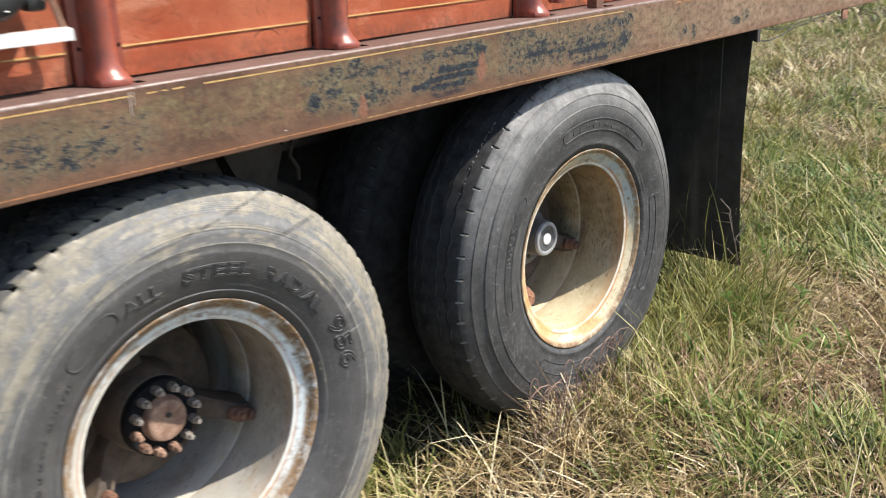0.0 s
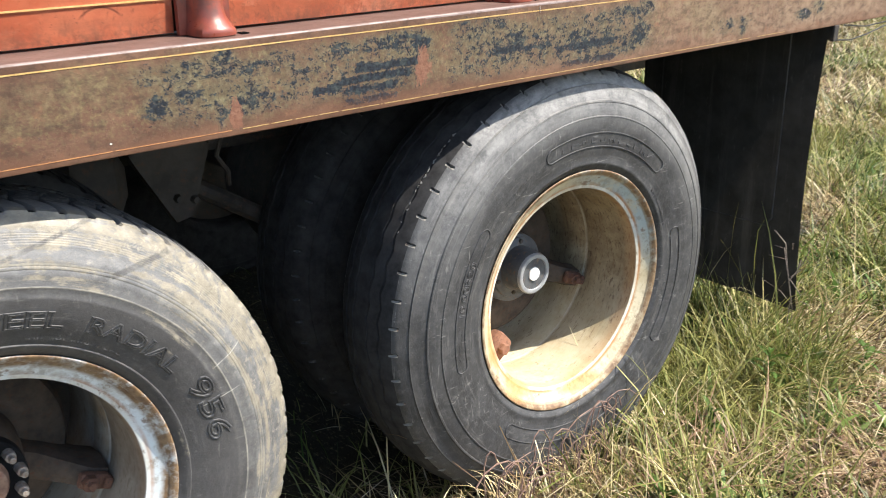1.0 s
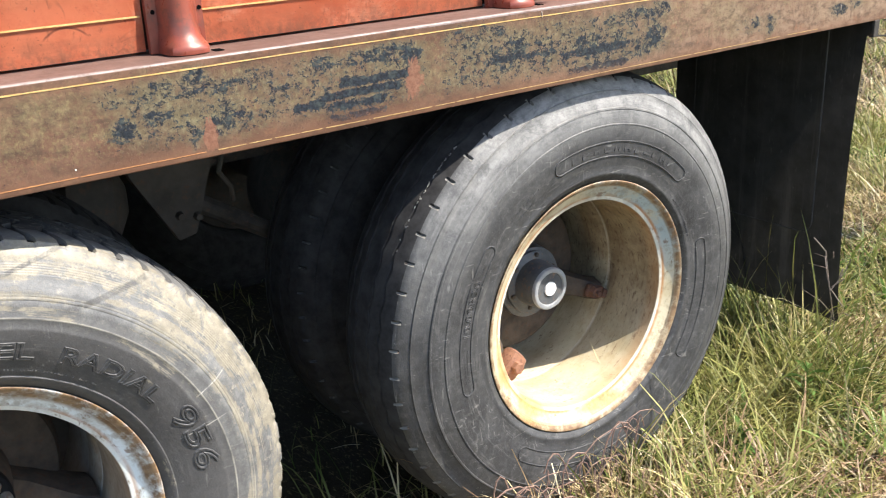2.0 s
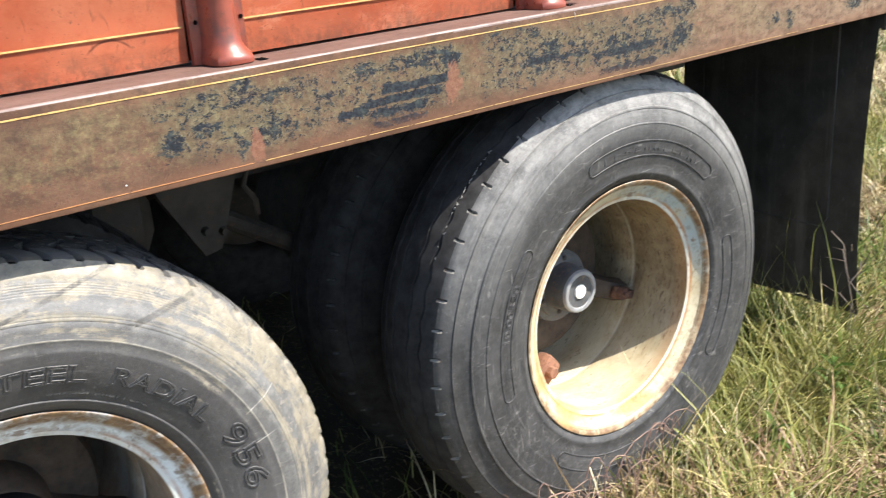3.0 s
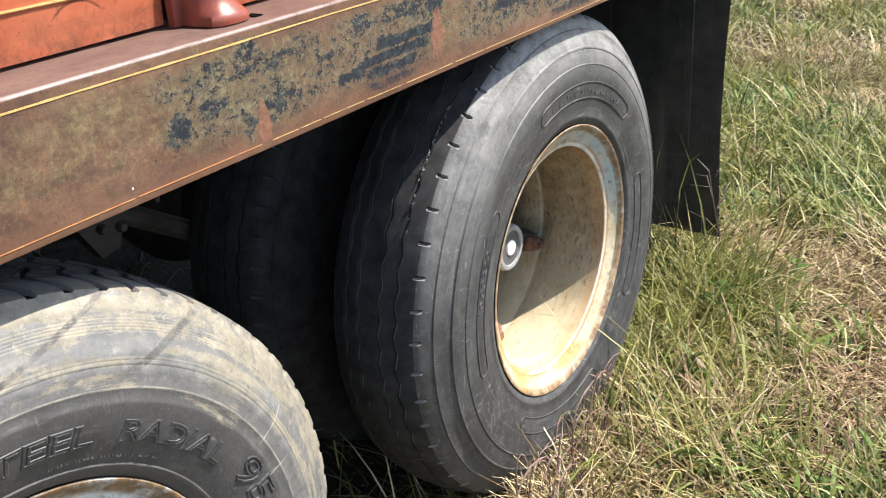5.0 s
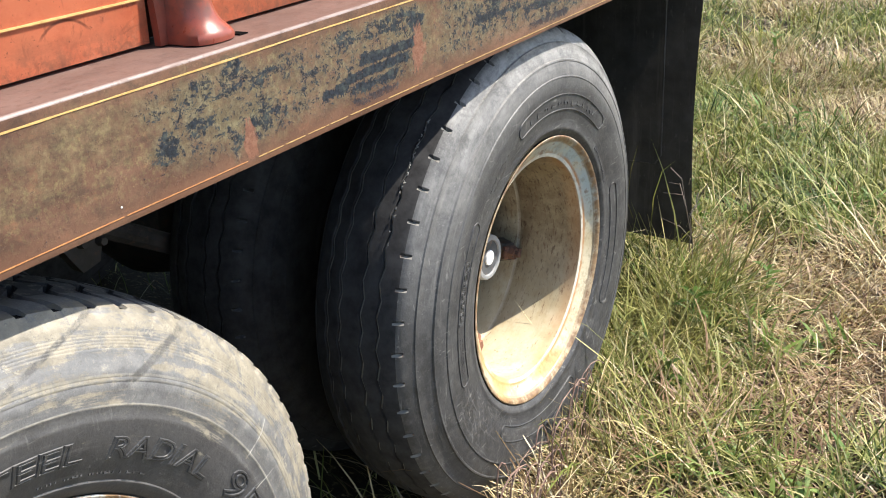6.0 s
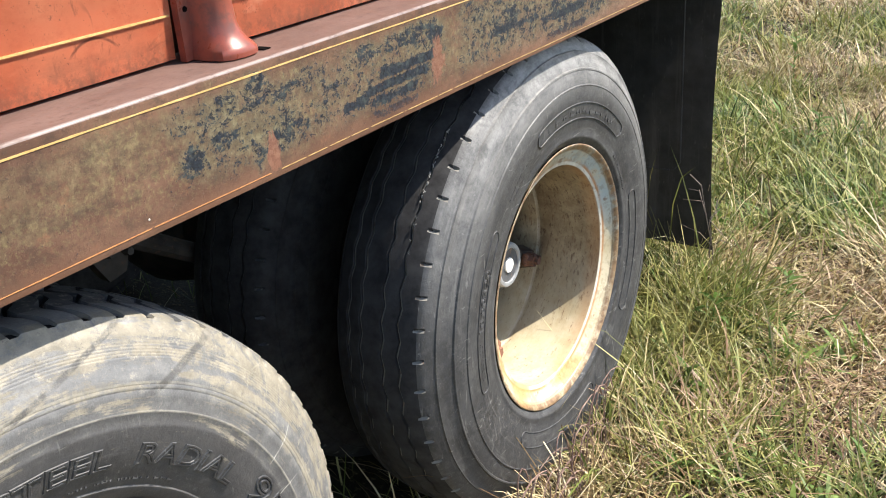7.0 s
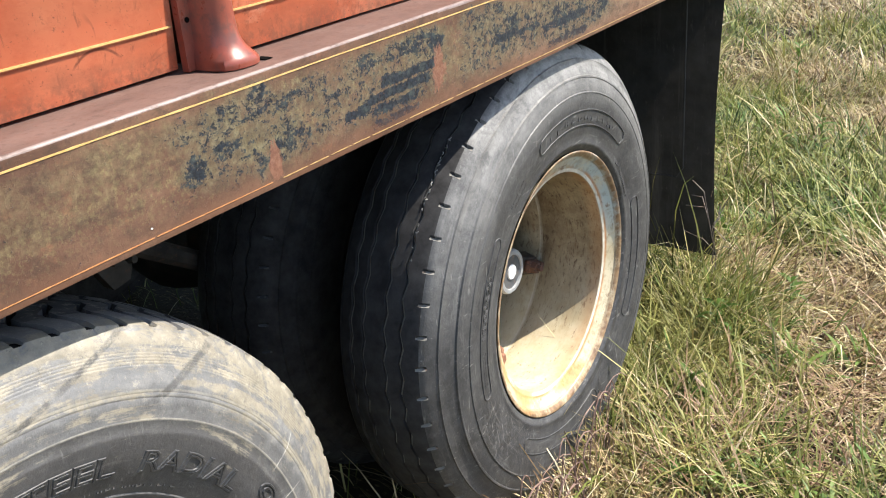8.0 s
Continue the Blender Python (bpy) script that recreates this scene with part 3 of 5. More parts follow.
def add_lathe(bm, profile, seg=48, closed=False, centre=(0, 0, 0), axis="y"):
    """Turns a profile of (along, radius) round the y axis (or z)."""
    rings = []
    for a, r in profile:
        ring = []
        for i in range(seg):
            t = 2 * math.pi * i / seg
            p = (r * math.cos(t), a, r * math.sin(t)) if axis == "y" else (r * math.cos(t), r * math.sin(t), a)
            ring.append(bm.verts.new(Vector(centre) + Vector(p)))
        rings.append(ring)
    n = len(rings)
    for k in range(n if closed else n - 1):
        a, b = rings[k], rings[(k + 1) % n]
        for i in range(seg):
            bm.faces.new((a[i], a[(i + 1) % seg], b[(i + 1) % seg], b[i]))
    if not closed:
        bm.faces.new(rings[0])
        bm.faces.new(rings[-1])
    return bm


def lathe_bm(profile, seg=48, closed=False, centre=(0, 0, 0), axis="y"):
    return add_lathe(bmesh.new(), profile, seg, closed, centre, axis)


def add_tube(bm, pts, radius, sides=6, loop=False):
    """A tube along points."""
    pts = [Vector(p) for p in pts]
    n = len(pts)
    rings = []
    for i, p in enumerate(pts):
        a = pts[(i - 1) % n] if loop or i > 0 else p
        b = pts[(i + 1) % n] if loop or i < n - 1 else p
        d = (b - a).normalized()
        u = d.orthogonal().normalized() if abs(d.y) > 0.9 else d.cross(Vector((0, 1, 0))).normalized()
        w = d.cross(u)
        rings.append([bm.verts.new(p + radius * (math.cos(2 * math.pi * k / sides) * u + math.sin(2 * math.pi * k / sides) * w)) for k in range(sides)])
    for i in range(n if loop else n - 1):
        a, b = rings[i], rings[(i + 1) % n]
        for k in range(sides):
            bm.faces.new((a[k], a[(k + 1) % sides], b[(k + 1) % sides], b[k]))
    if not loop:
        bm.faces.new(rings[0])
        bm.faces.new(rings[-1])
    return bm


def extrude_bm(profile, x0, x1, steps=1, wobble=0.0):
    """A closed (y, z) profile drawn out along x."""
    bm = bmesh.new()
    rings = []
    for i in range(steps + 1):
        x = x0 + (x1 - x0) * i / steps
        dy = 0.0
        dz = wobble * noise.noise(Vector((x * 2.1, 7.3, 0)))
        rings.append([bm.verts.new((x, y + dy, z + dz)) for y, z in profile])
    n = len(profile)
    for a, b in zip(rings, rings[1:]):
        for k in range(n):
            bm.faces.new((a[k], a[(k + 1) % n], b[(k + 1) % n], b[k]))
    bm.faces.new(rings[0])
    bm.faces.new(rings[-1])
    return bm


def arc_points(cy, cz, r, a0, a1, n):
    return [(cy + r * math.cos(radians(a0 + (a1 - a0) * i / n)), cz + r * math.sin(radians(a0 + (a1 - a0) * i / n))) for i in range(n + 1)]


# ---- ground ----
def ground_height(x, y):
    h = 0.018 * noise.noise(Vector((x * 0.9, y * 0.9, 0))) + 0.022 * noise.noise(Vector((x * 3.6, y * 3.6, 5)))
    h -= 0.05 / (1 + math.exp(max(-30.0, min(30.0, (x + 0.75) * 6))))
    return h + 0.10 * noise.noise(Vector((x * 0.12, y * 0.12, 9))) * min(1.0, math.hypot(x, y) / 12)


def build_ground():
    n = 150
    us = [(-1 + 2 * i / n) for i in range(n + 1)]
    cs = [math.copysign(4.5 * abs(u) + 600 * abs(u) ** 7, u) for u in us]
    verts = [(x + 1.0, y, ground_height(x + 1.0, y)) for x in cs for y in cs]
    faces = [(i * (n + 1) + j, (i + 1) * (n + 1) + j, (i + 1) * (n + 1) + j + 1, i * (n + 1) + j + 1) for i in range(n) for j in range(n)]
    me = bpy.data.meshes.new("ground")
    me.from_pydata(verts, [], faces)
    me.materials.append(SOIL)
    me.polygons.foreach_set("use_smooth", [True] * len(faces))
    tagged(new("ground", me), "uneven field of soil, thatch and dry grass", "ground", kind="structure")


build_ground()

# ---- the truck ----
truck = new("truck")
truck.empty_display_size = 0.3
tagged(truck, "weathered orange flatbed truck with dual rear wheels, parked in grass", "truck")

DECK = 1.178
RAIL_X0, RAIL_X1 = -3.4, 2.6


# where blue paint is left on the rail: x, z, half sizes, strength
PAINT_AHEAD = [(-0.975, 1.089, 0.018, 0.017, 1.2), (-0.970, 1.135, 0.035, 0.017, 0.62), (-0.912, 1.133, 0.034, 0.019, 0.8), (-0.925, 1.097, 0.026, 0.012, 0.9),
         (-0.860, 1.140, 0.030, 0.022, 0.9), (-0.822, 1.128, 0.022, 0.012, 0.9), (-0.874, 1.074, 0.018, 0.018, 1.05), (-0.871, 1.052, 0.007, 0.012, 0.8),
         (-0.819, 1.076, 0.038, 0.018, 1.0), (-0.768, 1.076, 0.036, 0.012, 0.85), (-0.765, 1.128, 0.045, 0.018, 0.5), (-0.702, 1.127, 0.050, 0.019, 0.6),
         (-0.637, 1.138, 0.035, 0.014, 0.9), (-0.583, 1.139, 0.042, 0.014, 0.8), (-0.514, 1.138, 0.064, 0.017, 1.0), (-0.469, 1.133, 0.026, 0.018, 1.25),
         (-0.590, 1.109, 0.085, 0.014, 0.6), (-1.75, 1.10, 0.30, 0.055, 0.62), (-1.50, 1.085, 0.13, 0.026, 0.75), (-2.5, 1.1, 0.4, 0.07, 0.75)]
PAINT_BEHIND = [(-0.359, 1.140, 0.038, 0.022, 0.8), (-0.294, 1.145, 0.046, 0.014, 0.9), (-0.242, 1.114, 0.066, 0.012, 1.0), (-0.244, 1.078, 0.041, 0.010, 0.85),
          (-0.318, 1.073, 0.049, 0.010, 0.8), (-0.320, 1.052, 0.023, 0.010, 0.7), (-0.038, 1.098, 0.060, 0.019, 1.0), (0.025, 1.096, 0.048, 0.016, 0.85),
          (0.141, 1.090, 0.034, 0.024, 1.1), (0.107, 1.072, 0.042, 0.021, 0.9), (0.0, 1.062, 0.100, 0.019, 0.78), (0.09, 1.136, 0.050, 0.015, 0.9),
          (0.157, 1.144, 0.028, 0.016, 0.9), (0.476, 1.077, 0.018, 0.011, 1.0), (0.533, 1.066, 0.015, 0.022, 1.0), (0.803, 1.072, 0.036, 0.012, 0.95), (0.87, 1.085, 0.03, 0.018, 0.8)]
PAINT_ROWS = [(-0.568, 1.084, 0.082), (-0.584, 1.065, 0.064), (-0.581, 1.0465, 0.062), (-0.669, 1.074, 0.030), (-0.545, 1.1025, 0.075), (-0.22, 1.0955, 0.09), (-0.03, 1.081, 0.10), (-0.02, 1.047, 0.09)]


def fade(d, lo, hi):
    return np.clip((d - lo) / (hi - lo), 0.0, 1.0)


def build_rail():
    prof = [(0.001, 1.026), (0.0, 1.030)] + [(0.0, 1.030 + 0.1425 * k / 34) for k in range(1, 35)] + [(0.0048 - 0.0048 * math.cos(radians(a)), 1.1732 + 0.0048 * math.sin(radians(a))) for a in (15, 35, 55, 75, 90)]
    prof += [(0.105, DECK), (0.105, DECK - 0.008), (0.010, DECK - 0.009), (0.0085, 1.034), (0.06, 1.033), (0.06, 1.025), (0.004, 1.0245)]
    bm = extrude_bm(prof, RAIL_X0, RAIL_X1, 750, 0.0012)
    bm.normal_update()
    for f in bm.faces:
        c = f.calc_center_median()
        if c.z > 1.1735 and c.y < 0.2:
            f.material_index = 1
    me = part("side_rail", bm, [RAIL, TOP], truck, "rust-brown channel steel side rail with flaking blue paint", True).data
    co = np.zeros(len(me.vertices) * 3)
    me.vertices.foreach_get("co", co)
    x, z = co[0::3], co[2::3]
    paint, rows = np.zeros(len(x)), np.zeros(len(x))
    for cx, cz, sx, sz, k in PAINT_AHEAD + PAINT_BEHIND:
        d = np.sqrt(((x - cx) / (sx * 1.5)) ** 2 + ((z - cz) / (sz * 1.6)) ** 2)
        paint = np.maximum(paint, 0.82 * k * fade(1.0 - d, 0.0, 0.55))
    # sparse flecks between the patches
    for x0, x1, z0, z1, k in ((-1.0, -0.42, 1.050, 1.158, 0.50), (-0.42, 0.20, 1.045, 1.158, 0.52), (0.40, 0.60, 1.045, 1.10, 0.4), (-1.62, -1.30, 1.05, 1.14, 0.45)):
        paint = np.maximum(paint, k * fade(np.maximum(x0 - x, x - x1), 0.02, -0.05) * fade(np.maximum(z0 - z, z - z1), 0.008, -0.02))
    for cx, cz, long in PAINT_ROWS:
        rows = np.maximum(rows, (0.13 if cx < -0.5 else 0.09) * fade(np.abs(x - cx), long, long * 0.86) * fade(np.abs(z - cz), 0.0085, 0.0045))
    for name, values in (("paint", paint), ("rows", rows)):
        me.attributes.new(name, "FLOAT", "POINT").data.foreach_set("value", values)


build_rail()


def panel_y(x, z):
    """The slightly dented face of the orange sheets."""
    return PANEL_Y + 0.003 * noise.noise(Vector((x * 4, z * 4, 1)))


def stripe(name, x0, x1, y, z, height, material, label, breaks=(), rough_edge=0.0):
    """A thin painted line along x, with gaps where it has worn away."""
    bm = bmesh.new()
    spans, start = [], x0
    for a, b in breaks:
        spans.append((start, a))
        start = b
    spans.append((start, x1))
    for a, b in spans:
        n = max(2, int((b - a) / 0.02))
        rows = []
        for i in range(n + 1):
            x = a + (b - a) * i / n
            w = height * (0.5 + rough_edge * noise.noise(Vector((x * 60, z * 9, 0))))
            dz = 0.0006 * noise.noise(Vector((x * 5, z, 3)))
            f = y if y is not None else panel_y(x, z) - 0.0005
            rows.append([bm.verts.new((x, f, z - w + dz)), bm.verts.new((x, f, z + w + dz)), bm.verts.new((x, f + 0.003, z + w + dz)), bm.verts.new((x, f + 0.003, z - w + dz))])
        for p, q in zip(rows, rows[1:]):
            for k in range(4):
                bm.faces.new((p[k], p[(k + 1) % 4], q[(k + 1) % 4], q[k]))
        bm.faces.new(rows[0])
        bm.faces.new(rows[-1])
    return part(name, bm, material, truck, label)


PANEL_Y = 0.088
UPPER_GAPS = ((-1.362, -1.335), (-1.315, -1.308), (-1.295, -1.285), (-1.262, -1.222))
stripe("pinstripe", RAIL_X0, 0.14, -0.0007, 1.163, 0.0019, YELLOW, "thin yellow pinstripe along the rail's top", UPPER_GAPS, 0.25)
stripe("pinstripe", 0.42, 0.52, -0.0007, 1.162, 0.0026, FADED_YELLOW, "worn remnant of the yellow pinstripe", ((0.45, 0.46),), 0.4)
LOWER_GAPS = tuple((-0.83 + 0.034 * i + 0.009 * (i % 4), -0.83 + 0.034 * i + 0.009 * (i % 4) + 0.002 + 0.002 * (i % 3)) for i in range(1, 15))
stripe("pinstripe", -0.835, 0.72, -0.0007, 1.034, 0.0011, DULL_YELLOW, "thin yellow pinstripe along the rail's bottom", LOWER_GAPS + ((0.26, 0.27), (0.5, 0.52), (0.57, 0.6)), 0.35)
stripe("pinstripe", -1.62, -0.855, -0.0007, 1.0345, 0.0011, FADED_YELLOW, "orange remnant of a pinstripe on bare rust", ((-1.30, -1.29), (-1.05, -1.046)), 0.35)
stripe("pinstripe", RAIL_X0, -1.63, -0.0007, 1.034, 0.0036, YELLOW, "thin yellow pinstripe along the rail's bottom", (), 0.3)
for px, pz, w, h in ((-1.3685, 1.150, 0.0036, 0.040), (-1.361, 1.158, 0.0026, 0.022), (-0.168, 1.165, 0.0028, 0.012), (0.81, 1.075, 0.003, 0.014)):
    bm = box_bm((px - w / 2, -0.0012, pz - h / 2), (px + w / 2, 0.0015, pz + h / 2), 0.0005)
    for v in bm.verts:
        v.co.x = px + (v.co.x - px) * (0.45 + 0.55 * (v.co.z - pz + h / 2) / h) + 0.0006 * math.sin(v.co.z * 300)
    part("paint_drip", bm, OLD_WHITE, truck, "pale paint drip on the rail")


POST_X = (-2.07, -1.372, -0.846, -0.190, 0.464, 1.122, 1.78)


def build_panels():
    """The body's lower side, one sheet between each two posts."""
    edges = [RAIL_X0] + list(POST_X) + [RAIL_X1]
    for a, b in zip(edges, edges[1:]):
        bm = bmesh.new()
        x0, x1 = a + 0.032, b - 0.046
        nx, nz = 14, 10
        grid = []
        for i in range(nx + 1):
            col = []
            for j in range(nz + 1):
                x, z = x0 + (x1 - x0) * i / nx, DECK + 0.0045 + 0.7985 * j / nz
                y = panel_y(x, z)
                if j == 0:
                    y += 0.006
                col.append(bm.verts.new((x, y, z)))
            grid.append(col)
        for i in range(nx):
            for j in range(nz):
                bm.faces.new((grid[i][j], grid[i + 1][j], grid[i + 1][j + 1], grid[i][j + 1]))
        bmesh.ops.solidify(bm, geom=bm.faces[:], thickness=-0.012)
        part("body_panel", bm, ORANGE, truck, "faded orange sheet panel with rubbed stains", True)
        stripe("panel_pinstripe", x0 + (0.012 if a > RAIL_X0 else 0), x1 - 0.004, None, 1.236, 0.0024, YELLOW, "yellow pinstripe across the orange panel", (), 0.12)
    bm = bmesh.new()
    add_box(bm, (RAIL_X0, 0.135, DECK), (RAIL_X1, 0.16, DECK + 0.81), 0.004)
    part("body_liner", bm, UNDER, truck, "dark inner wall behind the orange panels")


build_panels()


def post_section(grow, t):
    """Hat outline in (x, y) at a height: flanges, steep flanks, a rounded crest, and a flare towards the foot."""
    ridge = [(-0.027, 0.0), (-0.0215, -0.016), (-0.0145, -0.030), (-0.006, -0.036), (0.002, -0.0375), (0.010, -0.035), (0.017, -0.029), (0.023, -0.018), (0.029, -0.007), (0.036, 0.0)]
    foot = [(-0.032, 0.0), (-0.0315, -0.026), (-0.027, -0.046), (-0.017, -0.054), (0.0, -0.057), (0.018, -0.056), (0.030, -0.050), (0.037, -0.034), (0.0405, -0.016), (0.0415, 0.0)]
    hat = [(a + (c - a) * grow, b + (d - b) * grow) for (a, b), (c, d) in zip(ridge, foot)]
    return [(-0.0435, 0.011), (-0.0435, 0.0)] + hat + [(0.0462, 0.0), (0.0462, 0.011)]


def build_post(x):
    bm = bmesh.new()
    zs = [DECK + q for q in (0.001, 0.006, 0.010, 0.014, 0.018, 0.022, 0.027, 0.033, 0.042, 0.060, 0.10, 0.81)]
    grow = [0.97, 1.0, 0.96, 0.83, 0.66, 0.50, 0.35, 0.22, 0.11, 0.04, 0.0, 0.0]
    rows = []
    for z, g in zip(zs, grow):
        rows.append([bm.verts.new((x + px, 0.079 + py, z)) for px, py in post_section(g, z)])
    for a, b in zip(rows, rows[1:]):
        for k in range(len(a) - 1):
            bm.faces.new((a[k], a[k + 1], b[k + 1], b[k]))
    bm.faces.new(rows[0])
    bm.faces.new(rows[-1])
    for a, b in zip(rows, rows[1:]):
        bm.faces.new((a[0], b[0], b[-1], a[-1]))
    ob = part("stake_post", bm, POST, truck, "red-brown pressed steel post with flared foot", True, 32)
    for hx in (-0.033, 0.041):
        part("bolt_hole", lathe_bm([(0.0792, 0.0035), (0.0780, 0.0035), (0.0780, 0.0026), (0.0784, 0.002)], 14, False, (x + hx, 0, 1.241)), HOLE, ob)
    part("pocket", box_bm((x + 0.040, 0.030, DECK), (x + 0.054, 0.050, DECK + 0.0012), 0.0004), HOLE, ob, "dark open stake pocket at the post's foot")
    return ob


for px in POST_X:
    build_post(px)

# square socket and empty pocket on the deck's edge, and a hook on the body
bm = bmesh.new()
add_box(bm, (0.045, 0.026, DECK), (0.078, 0.058, DECK + 0.024), 0.002)
socket = part("square_socket", bm, DARK_RUST, truck, "rusty square socket standing on the deck edge")
part("socket_hole", box_bm((0.051, 0.032, DECK + 0.023), (0.072, 0.052, DECK + 0.0248), 0.0004), HOLE, socket)
part("deck_pocket", box_bm((0.088, 0.024, DECK), (0.125, 0.058, DECK + 0.0012), 0.0004), HOLE, truck, "dark open pocket in the deck edge")
bm = add_tube(bmesh.new(), [(-0.128, 0.06, 1.50), (-0.128, 0.058, 1.25), (-0.127, 0.054, 1.222), (-0.122, 0.046, 1.212)], 0.011, 10)
add_box(bm, (-0.124, 0.028, 1.206), (-0.094, 0.05, 1.224), 0.003, None)
part("latch_hook", bm, POST, truck, "red-brown latch rod ending in a hook", True)


def build_lamp():
    """Black round fitting on the panel ahead of the first post, with a silver channel bar under it."""
    drum = [(0.087, 0.052), (0.070, 0.054), (0.066, 0.060), (0.040, 0.061), (0.034, 0.057), (0.026, 0.054), (0.022, 0.046), (0.024, 0.030)]
    ob = part("fitting", lathe_bm(drum, 36, False, (-1.548, 0, 1.362)), BLACK, truck, "black round fitting bolted to the orange panel", True)
    part("foot", box_bm((-1.500, 0.030, 1.312), (-1.466, 0.070, 1.342), 0.008), BLACK, ob, "", True)
    part("bolt", lathe_bm([(0.022, 0.005), (0.024, 0.008), (0.034, 0.009)], 8, False, (-1.472, 0, 1.335)), NUT, ob)
    channel = [(0.030, 1.262), (0.030, 1.281), (0.052, 1.283), (0.052, 1.279), (0.034, 1.277), (0.034, 1.266), (0.052, 1.264), (0.052, 1.260)]
    part("bar", extrude_bm(channel, -1.80, -1.432, 1), SILVER, ob, "silver painted channel bar")
    # two small silver dashes low on the fitting's face
    part("silver_dash", box_bm((-1.572, 0.0205, 1.315), (-1.554, 0.0262, 1.318), 0.0005), SILVER, ob)
    part("silver_dash", box_bm((-1.540, 0.0205, 1.316), (-1.533, 0.0262, 1.318), 0.0005), SILVER, ob)
    strap = bmesh.new()
    add_box(strap, (-0.006, -0.002, -0.075), (0.006, 0.002, 0.075), 0.001, Matrix.Translation((-1.452, 0.052, 1.335)) @ Matrix.Rotation(radians(-15), 4, "Y"))
    part("strap", strap, DARK_RUST, ob, "rusty flat strap down to the bar")
    part("bracket", box_bm((-1.70, 0.05, 1.264), (-1.66, 0.088, 1.277), 0.002), SILVER, ob)


build_lamp()

# deck and chassis
bm = bmesh.new()
add_box(bm, (RAIL_X0, 0.1065, 1.150), (RAIL_X1, 2.33, DECK - 0.003), 0.003)
part("deck", bm, UNDER, truck, "dark worn deck of the flatbed")
far = part("side_rail", extrude_bm([(2.335, 1.026), (2.335, DECK), (2.44, DECK), (2.44, 1.026), (2.43, 1.026), (2.43, DECK - 0.01), (2.345, DECK - 0.01), (2.345, 1.026)], RAIL_X0, RAIL_X1, 1), RAIL, truck, "rust-brown channel steel side rail")
for cx in (-3.1, -2.55, -2.0, -1.45, -0.68, 0.62, 1.2, 1.75, 2.3):
    part("cross_member", extrude_bm([(0.065, 1.035), (0.065, 1.149), (2.33, 1.149), (2.33, 1.035)], cx - 0.035, cx + 0.035, 1), UNDER, truck)
for y in (0.78, 1.58):
    part("chassis_beam", extrude_bm([(y, 0.79), (y, 1.034), (y + 0.08, 1.034), (y + 0.08, 0.79)], RAIL_X0, 2.2, 1), UNDER, truck, "grimy steel chassis beam")
for ax, az in ((0.0, 0.498), (-1.289, 0.448)):
    bm = lathe_bm([(0.30, 0.065), (0.95, 0.065), (1.02, 0.19), (1.22, 0.235), (1.42, 0.19), (1.49, 0.065), (2.14, 0.065)], 28)
    ob = part("axle", bm, UNDER, truck, "grimy axle tube with a swollen middle", True)
    ob.location = (ax, 0, az)

def build_hanger():
    """Tapered gusset and hanger seen between the wheels."""
    bm = bmesh.new()
    pts = [(-0.885, 1.03), (-0.60, 1.03), (-0.612, 0.86), (-0.672, 0.695), (-0.712, 0.688), (-0.79, 0.83)]
    a = [bm.verts.new((x, 0.60, z)) for x, z in pts]
    b = [bm.verts.new((x, 0.63, z)) for x, z in pts]
    bm.faces.new(a)
    bm.faces.new(b)
    for k in range(len(pts)):
        bm.faces.new((a[k], a[(k + 1) % len(pts)], b[(k + 1) % len(pts)], b[k]))
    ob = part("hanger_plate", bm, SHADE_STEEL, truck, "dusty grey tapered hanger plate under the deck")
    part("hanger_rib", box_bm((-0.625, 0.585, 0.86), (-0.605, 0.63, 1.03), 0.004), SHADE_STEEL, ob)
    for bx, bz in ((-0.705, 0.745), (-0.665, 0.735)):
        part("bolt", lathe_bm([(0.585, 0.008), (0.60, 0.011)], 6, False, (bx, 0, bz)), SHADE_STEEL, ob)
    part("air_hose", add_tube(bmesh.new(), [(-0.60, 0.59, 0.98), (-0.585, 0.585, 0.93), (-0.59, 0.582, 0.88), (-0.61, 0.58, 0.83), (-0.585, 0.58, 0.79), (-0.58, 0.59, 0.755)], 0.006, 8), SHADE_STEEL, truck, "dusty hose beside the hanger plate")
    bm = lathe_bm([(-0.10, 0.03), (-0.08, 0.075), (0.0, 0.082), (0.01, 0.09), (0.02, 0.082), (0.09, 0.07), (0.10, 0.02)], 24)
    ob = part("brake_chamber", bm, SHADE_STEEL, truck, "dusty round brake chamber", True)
    ob.matrix_basis = pose(-0.90, 0.66, 0.80, 0, 0, 70)
    bm = add_tube(bmesh.new(), [(-0.72, 0.64, 0.80), (-0.35, 0.66, 0.56)], 0.022, 12)
    part("torque_rod", bm, UNDER, truck, "grimy torque rod")


build_hanger()


